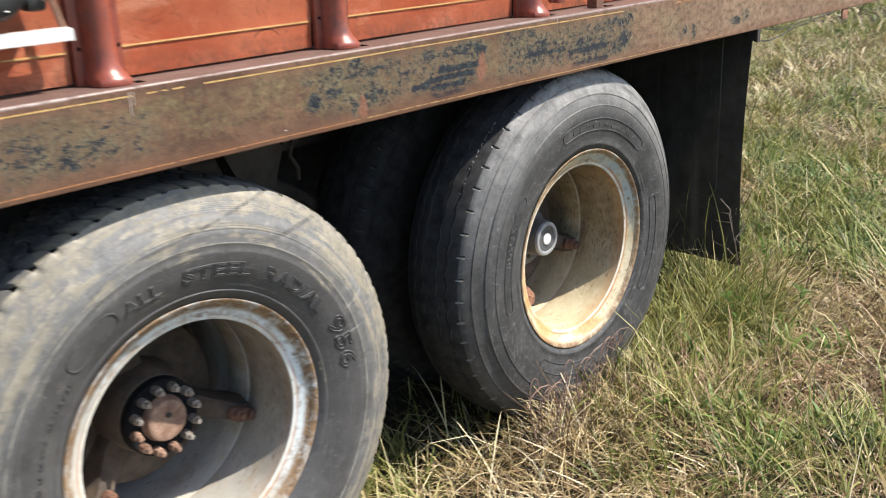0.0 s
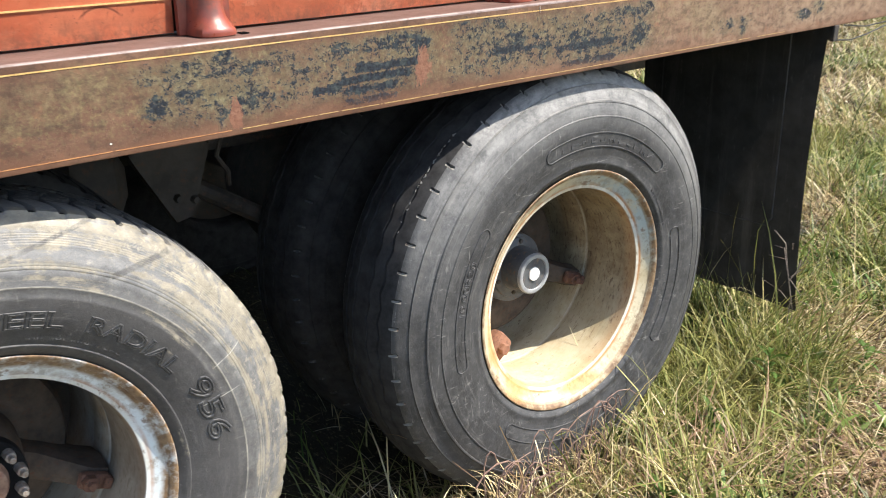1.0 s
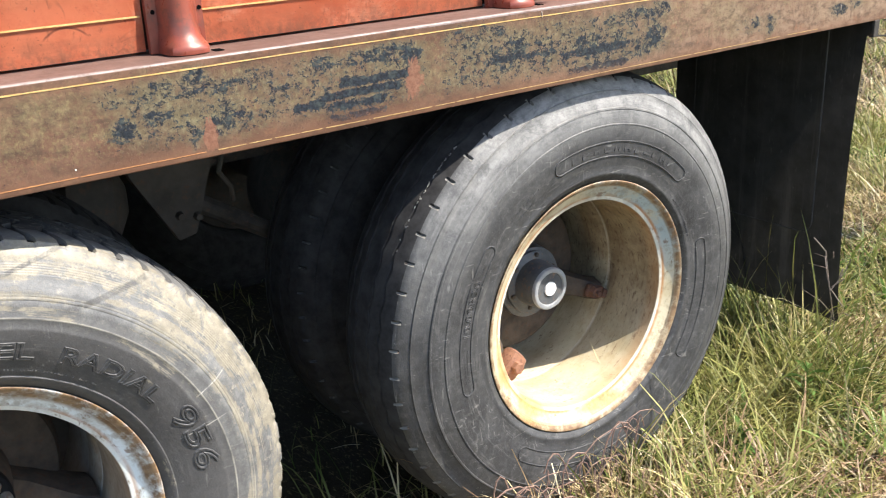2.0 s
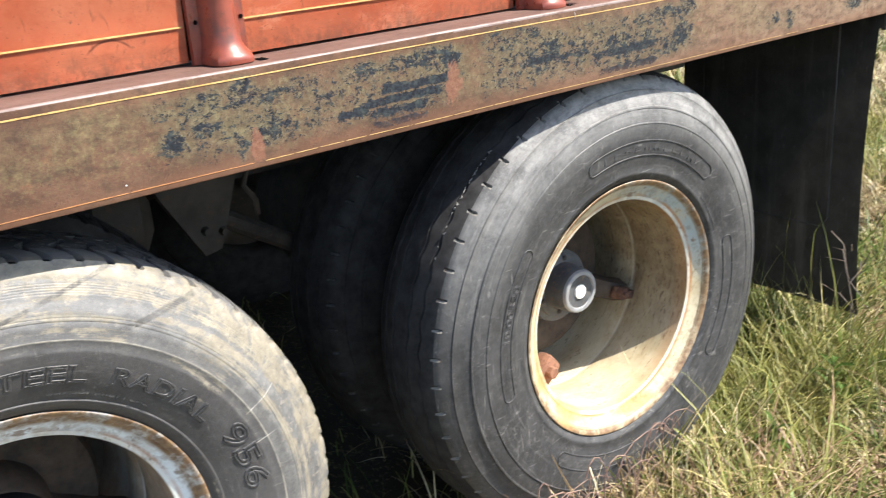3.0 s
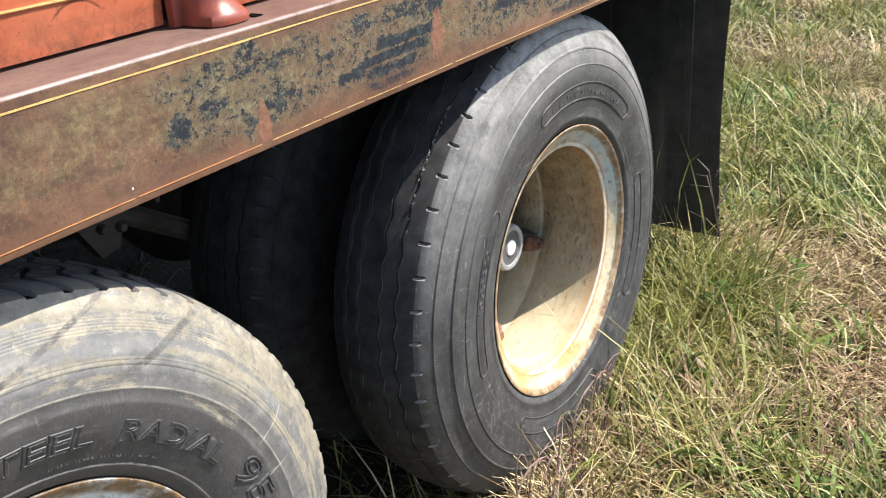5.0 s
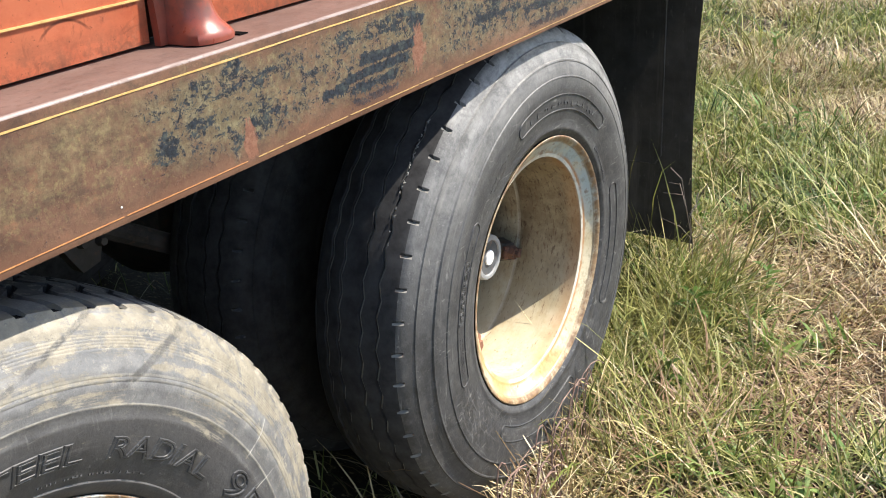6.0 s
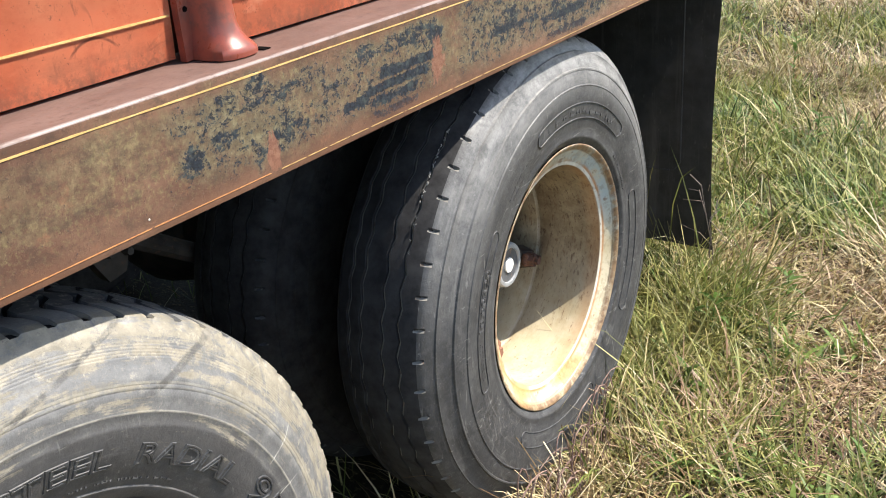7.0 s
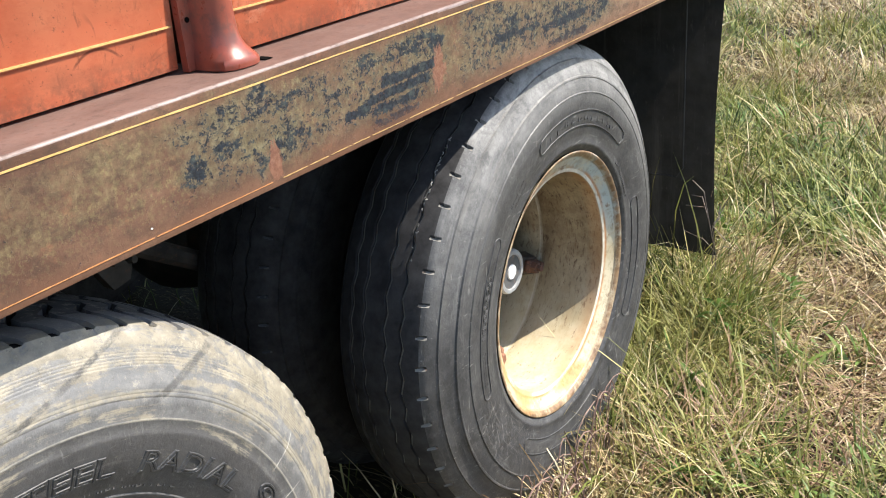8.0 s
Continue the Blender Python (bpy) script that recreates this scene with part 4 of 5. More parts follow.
def build_flap():
    bm = bmesh.new()
    nx, nz = 10, 22
    y0, y1, z0, z1 = 0.012, 0.635, 0.160, 1.03
    grid = []
    for i in range(nx + 1):
        col = []
        for j in range(nz + 1):
            u, v = i / nx, j / nz
            y = y0 + (y1 - y0) * u + (0.014 * math.sin(v * 3.3) if i == 0 else 0)
            x = 0.960 + 0.006 * math.sin(u * 5.0) * (1 - v) + 0.012 * (1 - v) ** 2
            if j == 0:
                x += 0.012
            z = z0 + (z1 - z0) * v
            col.append(bm.verts.new((x, y, z)))
        grid.append(col)
    for i in range(nx):
        for j in range(nz):
            bm.faces.new((grid[i][j], grid[i + 1][j], grid[i + 1][j + 1], grid[i][j + 1]))
    bmesh.ops.solidify(bm, geom=bm.faces[:], thickness=-0.009)
    flap = part("mud_flap", bm, FLAP, truck, "black rubber mud flap hanging behind the wheel", True)
    line = [(0.958, 0.12, 1.02), (0.960, 0.12, 0.70), (0.963, 0.12, 0.44), (0.964, 0.14, 0.41), (0.964, 0.54, 0.41), (0.963, 0.56, 0.44), (0.960, 0.56, 0.70), (0.958, 0.56, 1.02)]
    part("flap_ridge", add_tube(bmesh.new(), line, 0.0022, 6), FLAP, flap, "raised moulded border on the rubber")
    bm = box_bm((0.968, 0.004, 0.985), (1.0, 0.64, 1.026), 0.003)
    add_box(bm, (0.968, -0.002, 0.982), (0.990, 0.012, 1.026), 0.002)
    part("flap_bracket", bm, UNDER, truck, "dark steel angle that holds the mud flap")


build_flap()
part("rail_tab", box_bm((1.715, 0.004, 0.985), (1.770, 0.012, 1.0243), 0.002), RUST, truck, "small rusty tab under the rail")
part("wire", add_tube(bmesh.new(), [(0.985, 0.0, 0.985), (1.06, 0.0, 0.978), (1.15, 0.0, 0.985), (1.25, 0.0, 1.0), (1.36, 0.002, 1.005), (1.45, 0.002, 1.015), (1.60, 0.002, 1.0225)], 0.0022, 6), BLACK, truck, "thin dark wire under the rail")
part("wire", add_tube(bmesh.new(), [(1.02, 0.002, 1.022), (1.14, 0.0, 1.008), (1.27, 0.0, 1.012), (1.40, 0.002, 1.021)], 0.002, 6), BLACK, truck, "thin dark wire under the rail")


# ---- wheels ----
TYRE_R = 0.520
# walls as (outward offset, radius): the rear one worn and rounded, the front one fuller
SIDE_REAR = [(0.010, 0.290), (-0.002, 0.298), (-0.005, 0.306), (-0.0070, 0.308), (-0.0086, 0.314), (-0.0078, 0.316), (-0.0110, 0.332), (-0.0146, 0.352), (-0.0172, 0.372), (-0.0188, 0.390), (-0.0192, 0.405), (-0.0184, 0.4180), (-0.0193, 0.4190),
             (-0.0190, 0.4210), (-0.0172, 0.4222), (-0.0152, 0.435), (-0.0112, 0.4495), (-0.0122, 0.4508), (-0.0116, 0.4540), (-0.0080, 0.4556), (-0.0015, 0.470), (0.0062, 0.4850), (0.0058, 0.4876), (0.0090, 0.4888), (0.0142, 0.4985), (0.0192, 0.5060), (0.0236, 0.5112)]
SIDE_FRONT = [(0.010, 0.290), (-0.004, 0.298), (-0.008, 0.306), (-0.0105, 0.308), (-0.0125, 0.314), (-0.0115, 0.316), (-0.019, 0.332), (-0.027, 0.352), (-0.0322, 0.372), (-0.0352, 0.394), (-0.0358, 0.3985), (-0.0354, 0.3995), (-0.0363, 0.4125), (-0.0369, 0.4138), (-0.0368, 0.4150), (-0.0363, 0.4162),
              (-0.0362, 0.430), (-0.0357, 0.4392), (-0.0350, 0.4402), (-0.0350, 0.4410), (-0.0355, 0.4422), (-0.0349, 0.4452), (-0.0341, 0.4462), (-0.0340, 0.4470), (-0.0343, 0.4482), (-0.0310, 0.456), (-0.0270, 0.466)]
# five fine grooves round the shoulder, then the rounded edge
for k in range(6):
    SIDE_FRONT += [(-0.0215 + 0.00175 * k, 0.4745 + 0.0034 * k), (-0.02145 + 0.00175 * k, 0.4756 + 0.0034 * k), (-0.0203 + 0.00175 * k, 0.4770 + 0.0034 * k)]
SIDE_FRONT += [(-0.0105, 0.499), (-0.0065, 0.5055), (-0.0025, 0.5110), (0.0012, 0.5150)]


def side_y(r, side):
    """How far out the tyre's wall stands at a radius."""
    for (y0, r0), (y1, r1) in zip(side, side[1:]):
        if r0 <= r <= r1:
            return y0 + (y1 - y0) * (r - r0) / (r1 - r0)
    return side[-1][0]


def tyre_bm(kind):
    """A tyre: two walls and a crown, with zigzag ribs or with lugs cut across it."""
    rib = kind == "rib"
    side = SIDE_REAR if rib else SIDE_FRONT
    radius, width, edge = (0.533, 0.236, 0.030) if rib else (0.531, 0.206, 0.004)
    pitches, marks = (54, (0.0, 0.07, 0.14, 0.28, 0.5, 0.75)) if rib else (72, (0.0, 0.04, 0.27, 0.31, 0.55, 0.78))
    n = pitches * len(marks)
    bm = bmesh.new()
    rings = []
    skew = (0.0, 0.0, 0.15, 0.45, 0.5, 0.15, 0.1, 0.5, 0.6, 0.15, 0.1, 0.45, 0.4, 0.0, 0.0)

    def crown(y):
        q = (y - width / 2) / (width / 2 - edge)
        return radius - (0.017 if rib else 0.010) * q * q

    for j in range(n):
        ph = marks[j % len(marks)]
        t = 2 * math.pi * (j // len(marks) + ph) / pitches
        tri = 4 * abs(ph - 0.5) - 1
        pts = [(y, r, 0.0) for y, r in side]
        tread = []
        if rib:
            cut = j % len(marks) == 1
            if cut:
                pts[-1] = (pts[-1][0] + 0.006, pts[-1][1] - 0.006, 0.0)
            tread.append((edge, crown(edge) - (0.008 if cut else 0.0005), 0.0))
            tread.append((edge + 0.006, crown(edge + 0.006), 0.0))
            for c in (0.062, 0.094, 0.142, 0.174):
                y, w = c + 0.0032 * tri, 0.0072
                tread += [(y - w / 2, crown(y), 0.0), (y - w / 2 + 0.001, crown(y) - 0.0055, 0.0), (y + w / 2 - 0.001, crown(y) - 0.0055, 0.0), (y + w / 2, crown(y), 0.0)]
            tread += [(width - edge - 0.006, crown(edge + 0.006), 0.0), (width - edge, crown(edge) - 0.0005, 0.0)]
        else:
            low = j % len(marks) in (1, 2)
            for k in range(15):
                y = edge + (width - 2 * edge) * k / 14
                tread.append((y, crown(y) - ((0.0025, 0.006, 0.012, 0.014)[min(k, 14 - k, 3)] if low else 0.0), skew[k] * 2 * math.pi / pitches))
            if low:
                pts[-1] = (pts[-1][0] + 0.001, pts[-1][1] - 0.002, 0.0)
        pts += tread + [(width - y, r, 0.0) for y, r in reversed(side)]
        rings.append([bm.verts.new((r * math.cos(t + a), y, r * math.sin(t + a))) for y, r, a in pts])
    m = len(rings[0])
    for j in range(n):
        a, b = rings[j], rings[(j + 1) % n]
        for k in range(m - 1):
            f = bm.faces.new((a[k], b[k], b[k + 1], a[k + 1]))
            if len(side) <= k < m - len(side) - 1:
                floor = rib and all(math.hypot(v.co.x, v.co.z) < crown(v.co.y) - 0.004 for v in f.verts)
                f.material_index = 2 if floor else 0 if not rib and k < len(side) + 3 else 1
                if not rib and j % len(marks) == 1 and k >= len(side):
                    f.material_index = 3
            # sunward walls of the shoulder cuts get the pale grey, sunlight as colour
            if rib and j % len(marks) == 1 and len(side) - 2 <= k <= len(side):
                f.material_index = 2
        bm.faces.new((a[m - 1], b[m - 1], b[0], a[0]))
    return bm


def rim_bm():
    prof = [(0.012, 0.276), (0.004, 0.286), (-0.001, 0.292), (-0.0035, 0.2955), (-0.0045, 0.2935), (-0.0035, 0.289), (0.0, 0.2855), (0.003, 0.283), (0.0045, 0.2815), (0.0065, 0.281), (0.010, 0.275), (0.0175, 0.2635),
            (0.0210, 0.2545), (0.0215, 0.2535), (0.0222, 0.2480), (0.0232, 0.2466), (0.0280, 0.2455), (0.060, 0.245), (0.12, 0.244), (0.175, 0.243), (0.185, 0.2465), (0.193, 0.2465), (0.198, 0.2435), (0.26, 0.243), (0.272, 0.246), (0.30, 0.246), (0.40, 0.244), (0.40, 0.255), (0.05, 0.262)]
    return lathe_bm(prof, 160, True)


WALL = {"side": SIDE_FRONT}


def on_wall(angle, r, lift=0.0005):
    """A place on the outer wall of the tyre in hand."""
    a = radians(angle)
    return Vector((r * math.cos(a), side_y(r, WALL["side"]) - lift, r * math.sin(a)))


def letters(text, start, end, r0, size, parent, label, wire=0.0013):
    """Outlined raised letters bent round the wall, from one angle to another, each a part of its own."""
    cu = bpy.data.curves.new("letters", "FONT")
    cu.body, cu.size, cu.fill_mode, cu.bevel_depth, cu.bevel_resolution, cu.resolution_u = text, size, "NONE", wire, 1, 3
    ob = new("letters", cu)
    me = ob.evaluated_get(bpy.context.evaluated_depsgraph_get()).to_mesh()
    co = [v.co.copy() for v in me.vertices]
    polys = [tuple(p.vertices) for p in me.polygons]
    bpy.data.objects.remove(ob)
    x0, x1 = min(c.x for c in co), max(c.x for c in co)
    # outlines that hang together, then outlines that share their width (the eye of an A) in one letter
    root = list(range(len(co)))

    def find(i):
        while root[i] != i:
            root[i] = root[root[i]]
            i = root[i]
        return i

    for p in polys:
        for i in p[1:]:
            root[find(i)] = find(p[0])
    spans = {}
    for i, c in enumerate(co):
        lo, hi = spans.get(find(i), (c.x, c.x))
        spans[find(i)] = (min(lo, c.x), max(hi, c.x))
    groups = []
    for k, (lo, hi) in sorted(spans.items(), key=lambda q: q[1][0] - q[1][1]):
        for g in groups:
            if min(hi, g[1]) - max(lo, g[0]) > 0.5 * (hi - lo):
                g[2].add(k)
                break
        else:
            groups.append([lo, hi, {k}])
    for lo, hi, keys in sorted(groups, key=lambda g: g[0]):
        bm = bmesh.new()
        made = {}
        for p in polys:
            if find(p[0]) in keys and len(set(p)) > 2:
                for i in p:
                    if i not in made:
                        q = on_wall(start + (end - start) * (co[i].x - x0) / (x1 - x0), r0 + co[i].y)
                        made[i] = bm.verts.new((q.x, q.y - co[i].z * 0.8, q.z))
                bm.faces.new([made[i] for i in p])
        part("letter", bm, RUBBER_REAR, parent, label)


def pad_bm(a0, a1, r0, r1, wire=0.0014):
    """Raised outline of a long rounded pad on the wall."""
    h = (r1 - r0) / 2
    rm = (r0 + r1) / 2
    da = math.degrees(h / rm)
    s = 1 if a1 > a0 else -1
    pts = []
    n = 40
    for i in range(n + 1):
        pts.append(on_wall(a0 + (a1 - a0) * i / n, r1))
    for i in range(1, 8):
        t = math.pi * i / 8
        pts.append(on_wall(a1 + s * da * math.sin(t), rm + h * math.cos(t)))
    for i in range(n + 1):
        pts.append(on_wall(a1 + (a0 - a1) * i / n, r0))
    for i in range(1, 8):
        t = math.pi * i / 8
        pts.append(on_wall(a0 - s * da * math.sin(t), rm - h * math.cos(t)))
    return add_tube(bmesh.new(), pts, wire, 6, True)


def bars_bm(a0, a1, r, height, count, seed, thick=0.0007):
    """A row of unreadable raised marks along an arc."""
    rnd = random.Random(seed)
    bm = bmesh.new()
    step = (a1 - a0) / count
    for i in range(count):
        a = a0 + step * (i + 0.5)
        w = abs(math.radians(step)) * r * rnd.uniform(0.45, 0.75)
        m = Matrix.Translation(on_wall(a, r, 0.0)) @ Matrix.Rotation(-radians(a - 90), 4, "Y")
        h = height * rnd.uniform(0.55, 1.0)
        add_box(bm, (-w / 2, -thick, -h / 2), (-w / 5, 0.001, h / 2), 0.0, m)
        if rnd.random() < 0.75:
            q = rnd.choice((-1, 0, 1)) * h * 0.38
            add_box(bm, (-w / 5, -thick, q - h * 0.12), (w / 2, 0.001, q + h * 0.12), 0.0, m)
        if rnd.random() < 0.5:
            add_box(bm, (w / 5, -thick * 0.96, -h / 2), (w / 2, 0.001, h / 2), 0.0, m)
    return bm


def spoke_bm(a, tip):
    """One tapering cast arm; tip: how deep its outer end lies."""
    bm = bmesh.new()
    m = Matrix.Rotation(-radians(a), 4, "Y")
    rows = []
    for x, hw, y0, y1 in ((0.06, 0.046, 0.232, 0.32), (0.12, 0.036, 0.228, 0.31), (0.17, 0.030, 0.4 * tip + 0.145, 0.29), (0.205, 0.028, tip + 0.042, 0.27), (0.236, 0.030, tip + 0.038, 0.26)):
        rows.append([bm.verts.new(m @ Vector(p)) for p in ((x, y0, -hw * 0.7), (x, y0 - 0.006, 0), (x, y0, hw * 0.7), (x, (y0 + y1) / 2, hw), (x, y1, hw * 0.8), (x, y1, -hw * 0.8), (x, (y0 + y1) / 2, -hw))])
    for p, q in zip(rows, rows[1:]):
        for k in range(7):
            bm.faces.new((p[k], p[(k + 1) % 7], q[(k + 1) % 7], q[k]))
    bm.faces.new(rows[0])
    bm.faces.new(rows[-1])
    return bm


def build_wheel(name, loc, arms, front, label):
    """A cast spoke wheel: hub casting with arms, clamps, drum, rim and tyre under it."""
    if front:
        prof = [(0.178, 0.060), (0.182, 0.086), (0.196, 0.094), (0.23, 0.100), (0.33, 0.110)]
    else:
        prof = [(0.190, 0.060), (0.194, 0.074), (0.204, 0.076), (0.208, 0.088), (0.33, 0.10)]
    wheel = part(name, lathe_bm(prof, 40), SPOKE if front else HUB, truck, label, True)
    wheel.location = loc
    part("tyre", tyre_bm("block" if front else "rib"), [RUBBER_FRONT if front else RUBBER_REAR, TREAD_FRONT if front else TREAD, DUST_AND_SUN, GROOVE], wheel, "muddy block-tread tyre, grey rubber" if front else "worn ribbed tyre, dusty grey rubber", True)
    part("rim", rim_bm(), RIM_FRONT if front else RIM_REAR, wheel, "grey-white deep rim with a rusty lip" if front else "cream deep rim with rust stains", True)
    part("brake_drum", lathe_bm([(0.272, 0.07), (0.265, 0.12), (0.262, 0.175), (0.266, 0.188), (0.276, 0.194), (0.284, 0.189), (0.30, 0.2), (0.42, 0.205)], 60), SPOKE, wheel, "dark brake drum behind the spokes", True)
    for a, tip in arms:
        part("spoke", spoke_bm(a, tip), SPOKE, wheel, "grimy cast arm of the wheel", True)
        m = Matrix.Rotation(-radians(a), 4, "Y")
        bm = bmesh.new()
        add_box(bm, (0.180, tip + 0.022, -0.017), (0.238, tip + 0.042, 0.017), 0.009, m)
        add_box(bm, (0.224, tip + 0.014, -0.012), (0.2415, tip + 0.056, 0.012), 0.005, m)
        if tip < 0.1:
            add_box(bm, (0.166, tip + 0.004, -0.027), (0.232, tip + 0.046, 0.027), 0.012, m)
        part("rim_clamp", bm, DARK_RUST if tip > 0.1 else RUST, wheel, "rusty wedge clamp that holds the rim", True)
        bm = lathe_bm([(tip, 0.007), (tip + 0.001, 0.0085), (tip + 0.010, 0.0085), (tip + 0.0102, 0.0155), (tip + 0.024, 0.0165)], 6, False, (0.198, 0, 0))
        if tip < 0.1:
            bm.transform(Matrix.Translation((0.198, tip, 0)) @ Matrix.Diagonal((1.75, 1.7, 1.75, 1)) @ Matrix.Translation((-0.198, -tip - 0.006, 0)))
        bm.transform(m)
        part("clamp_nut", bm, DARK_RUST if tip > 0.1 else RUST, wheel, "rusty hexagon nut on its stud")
    return wheel


REAR = build_wheel("wheel", (0.0, 0.030, 0.498), ((-139, 0.085), (-21, 0.158), (99, 0.14)), False, "spoked rear wheel with worn tyre and cream rim")
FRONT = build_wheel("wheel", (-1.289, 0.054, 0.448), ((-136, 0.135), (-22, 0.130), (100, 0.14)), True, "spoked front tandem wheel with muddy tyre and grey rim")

# hub of the rear wheel: dark barrel, bolted flange, pale ring and white centre
HX, HZ, HY = -0.008, 0.010, 0.028
part("hub_barrel", lathe_bm([(0.104 + HY, 0.046), (0.106 + HY, 0.052), (0.112 + HY, 0.054), (0.160 + HY, 0.057), (0.162 + HY, 0.066), (0.166 + HY, 0.074), (0.172 + HY, 0.074)], 40, False, (HX, 0, HZ)), HUB, REAR, "dark grey hub barrel with a bolted flange", True)
part("cap_ring", lathe_bm([(0.102 + HY, 0.039), (0.098 + HY, 0.0405), (0.097 + HY, 0.044), (0.098 + HY, 0.049), (0.101 + HY, 0.0515), (0.107 + HY, 0.052), (0.107 + HY, 0.039)], 48, True, (HX, 0, HZ)), CAPRING, REAR, "pale aluminium ring of the hub cap", True)
part("cap_glass", lathe_bm([(0.1015 + HY, 0.0405), (0.104 + HY, 0.0405)], 40, False, (HX, 0, HZ)), HUB, REAR, "dark recessed cap window")
part("cap_centre", lathe_bm([(0.0975 + HY, 0.008), (0.098 + HY, 0.0165), (0.0998 + HY, 0.0172), (0.1024 + HY, 0.0176)], 32, False, (HX, 0, HZ)), CAPWHITE, REAR, "white round plug of the hub cap", True)
for k in range(6):
    a = radians(60 * k + 20)
    part("flange_bolt", lathe_bm([(0.1575 + HY, 0.0045), (0.1585 + HY, 0.006), (0.166 + HY, 0.006)], 6, False, (HX + 0.066 * math.cos(a), 0, HZ + 0.066 * math.sin(a))), SHADE_STEEL, REAR)

# hub of the front wheel: rusty cover with a ring of studs
HY = 0.032
part("axle_cover", lathe_bm([(0.108 + HY, 0.030), (0.106 + HY, 0.040), (0.108 + HY, 0.045), (0.114 + HY, 0.048), (0.126 + HY, 0.051), (0.130 + HY, 0.058)], 44, False, (0.003, 0, -0.006)), PALE_RUST, FRONT, "pale rusty axle cover", True)
part("axle_flange", lathe_bm([(0.1265 + HY, 0.056), (0.126 + HY, 0.082), (0.130 + HY, 0.086), (0.152 + HY, 0.088)], 44, False, (0.003, 0, -0.006)), GROOVE, FRONT, "near-black axle flange", True)
part("cover_plug", lathe_bm([(0.1045 + HY, 0.004), (0.105 + HY, 0.006), (0.108 + HY, 0.0065)], 10, False, (0.006, 0, 0.006)), BLACK, FRONT)
for k in range(12):
    a = radians(30 * k + 8)
    bm = lathe_bm([(0.094 + HY, 0.0045), (0.0945 + HY, 0.006), (0.106 + HY, 0.006), (0.1062 + HY, 0.0095), (0.120 + HY, 0.0105), (0.1275 + HY, 0.0105)], 8, False, (0.003 + 0.0715 * math.cos(a), 0, -0.006 + 0.0715 * math.sin(a)))
    part("stud_nut", bm, PALE_RUST if k in (6, 7, 8, 9) else NUT, FRONT, "worn stud and nut of the axle flange", True)

# raised writing and pads on the tyres' walls
for text, a, b, tall in (("ALL", 113.5, 99.5, 0.039), ("STEEL", 92.4, 67.2, 0.040), ("RADIAL", 61.5, 32.0, 0.039), ("956", 26.0, 5.0, 0.055)):
    letters(text, a, b, 0.353 if text == "956" else 0.347, tall, FRONT, "raised outlined letter of the word " + text, 0.0019)
tagged(part("lettering", bars_bm(76, 48, 0.328, 0.006, 14, 3, 0.0004), RUBBER_REAR, FRONT, "small unreadable raised marks"), kind="stuff")
tagged(part("lettering", bars_bm(172, 136, 0.352, 0.022, 9, 4), RUBBER_REAR, FRONT, "unreadable raised marks"), kind="stuff")
part("pad_outline", pad_bm(131, 118, 0.345, 0.385), RUBBER_REAR, FRONT)
WALL["side"] = SIDE_REAR
part("pad_outline", pad_bm(107, 46, 0.352, 0.384), RUBBER_REAR, REAR, "raised outline of a long pad")
tagged(part("lettering", bars_bm(103, 50, 0.368, 0.017, 11, 5), RUBBER_REAR, REAR, "unreadable raised marks inside the pad"), kind="stuff")
part("pad_outline", pad_bm(144, 190, 0.354, 0.384), RUBBER_REAR, REAR, "raised outline of a long pad")
letters("10.00R20", 172, 153, 0.361, 0.023, REAR, "raised figure of the tyre size 10.00R20", 0.0009)
tagged(part("lettering", bars_bm(188, 175, 0.372, 0.003, 9, 6), RUBBER_REAR, REAR, "small unreadable raised marks"), kind="stuff")
tagged(part("lettering", bars_bm(188, 176, 0.364, 0.003, 8, 7), RUBBER_REAR, REAR, "small unreadable raised marks"), kind="stuff")
tagged(part("lettering", bars_bm(151, 147, 0.369, 0.012, 3, 17), RUBBER_REAR, REAR, "small unreadable raised marks"), kind="stuff")
tagged(part("lettering", bars_bm(132, 117, 0.362, 0.009, 9, 8), RUBBER_REAR, REAR, "unreadable raised marks"), kind="stuff")
tagged(part("lettering", bars_bm(130, 120, 0.346, 0.005, 8, 9), RUBBER_REAR, REAR, "small unreadable raised marks"), kind="stuff")
tagged(part("lettering", bars_bm(40, 18, 0.325, 0.013, 11, 10), RUBBER_REAR, REAR, "unreadable raised marks"), kind="stuff")
part("pad_outline", pad_bm(12, -34, 0.338, 0.366), RUBBER_REAR, REAR, "raised outline of a long pad")
part("pad_outline", pad_bm(-73, -128, 0.340, 0.372), RUBBER_REAR, REAR, "raised outline of a long pad")

# torn, chalky edges of a tread groove
rnd = random.Random(8)
torn, at = [], 126.5
while at < 154:
    torn.append((at, at + rnd.uniform(0.5, 2.2) * (1.0 if at < 141 else 0.5)))
    at = torn[-1][1] + rnd.uniform(0.3, 1.1) * (1.0 if at < 141 else 2.4)
for a0, a1 in torn:
    crack, k = [], a0
    while k <= a1:
        crack.append((0.5285 * math.cos(radians(k)), 0.0585 + rnd.uniform(-0.0028, 0.0028), 0.5285 * math.sin(radians(k))))
        k += rnd.uniform(0.12, 0.35)
    if len(crack) < 2:
        continue
    bm = add_tube(bmesh.new(), crack, rnd.uniform(0.0004, 0.0009), 5)
    for v in bm.verts:
        v.co += Vector((rnd.uniform(-1, 1), rnd.uniform(-1.6, 1.6), rnd.uniform(-1, 1))) * 0.0010
    part("torn_groove", bm, CHALK, REAR, "torn chalky edge of a tread groove")
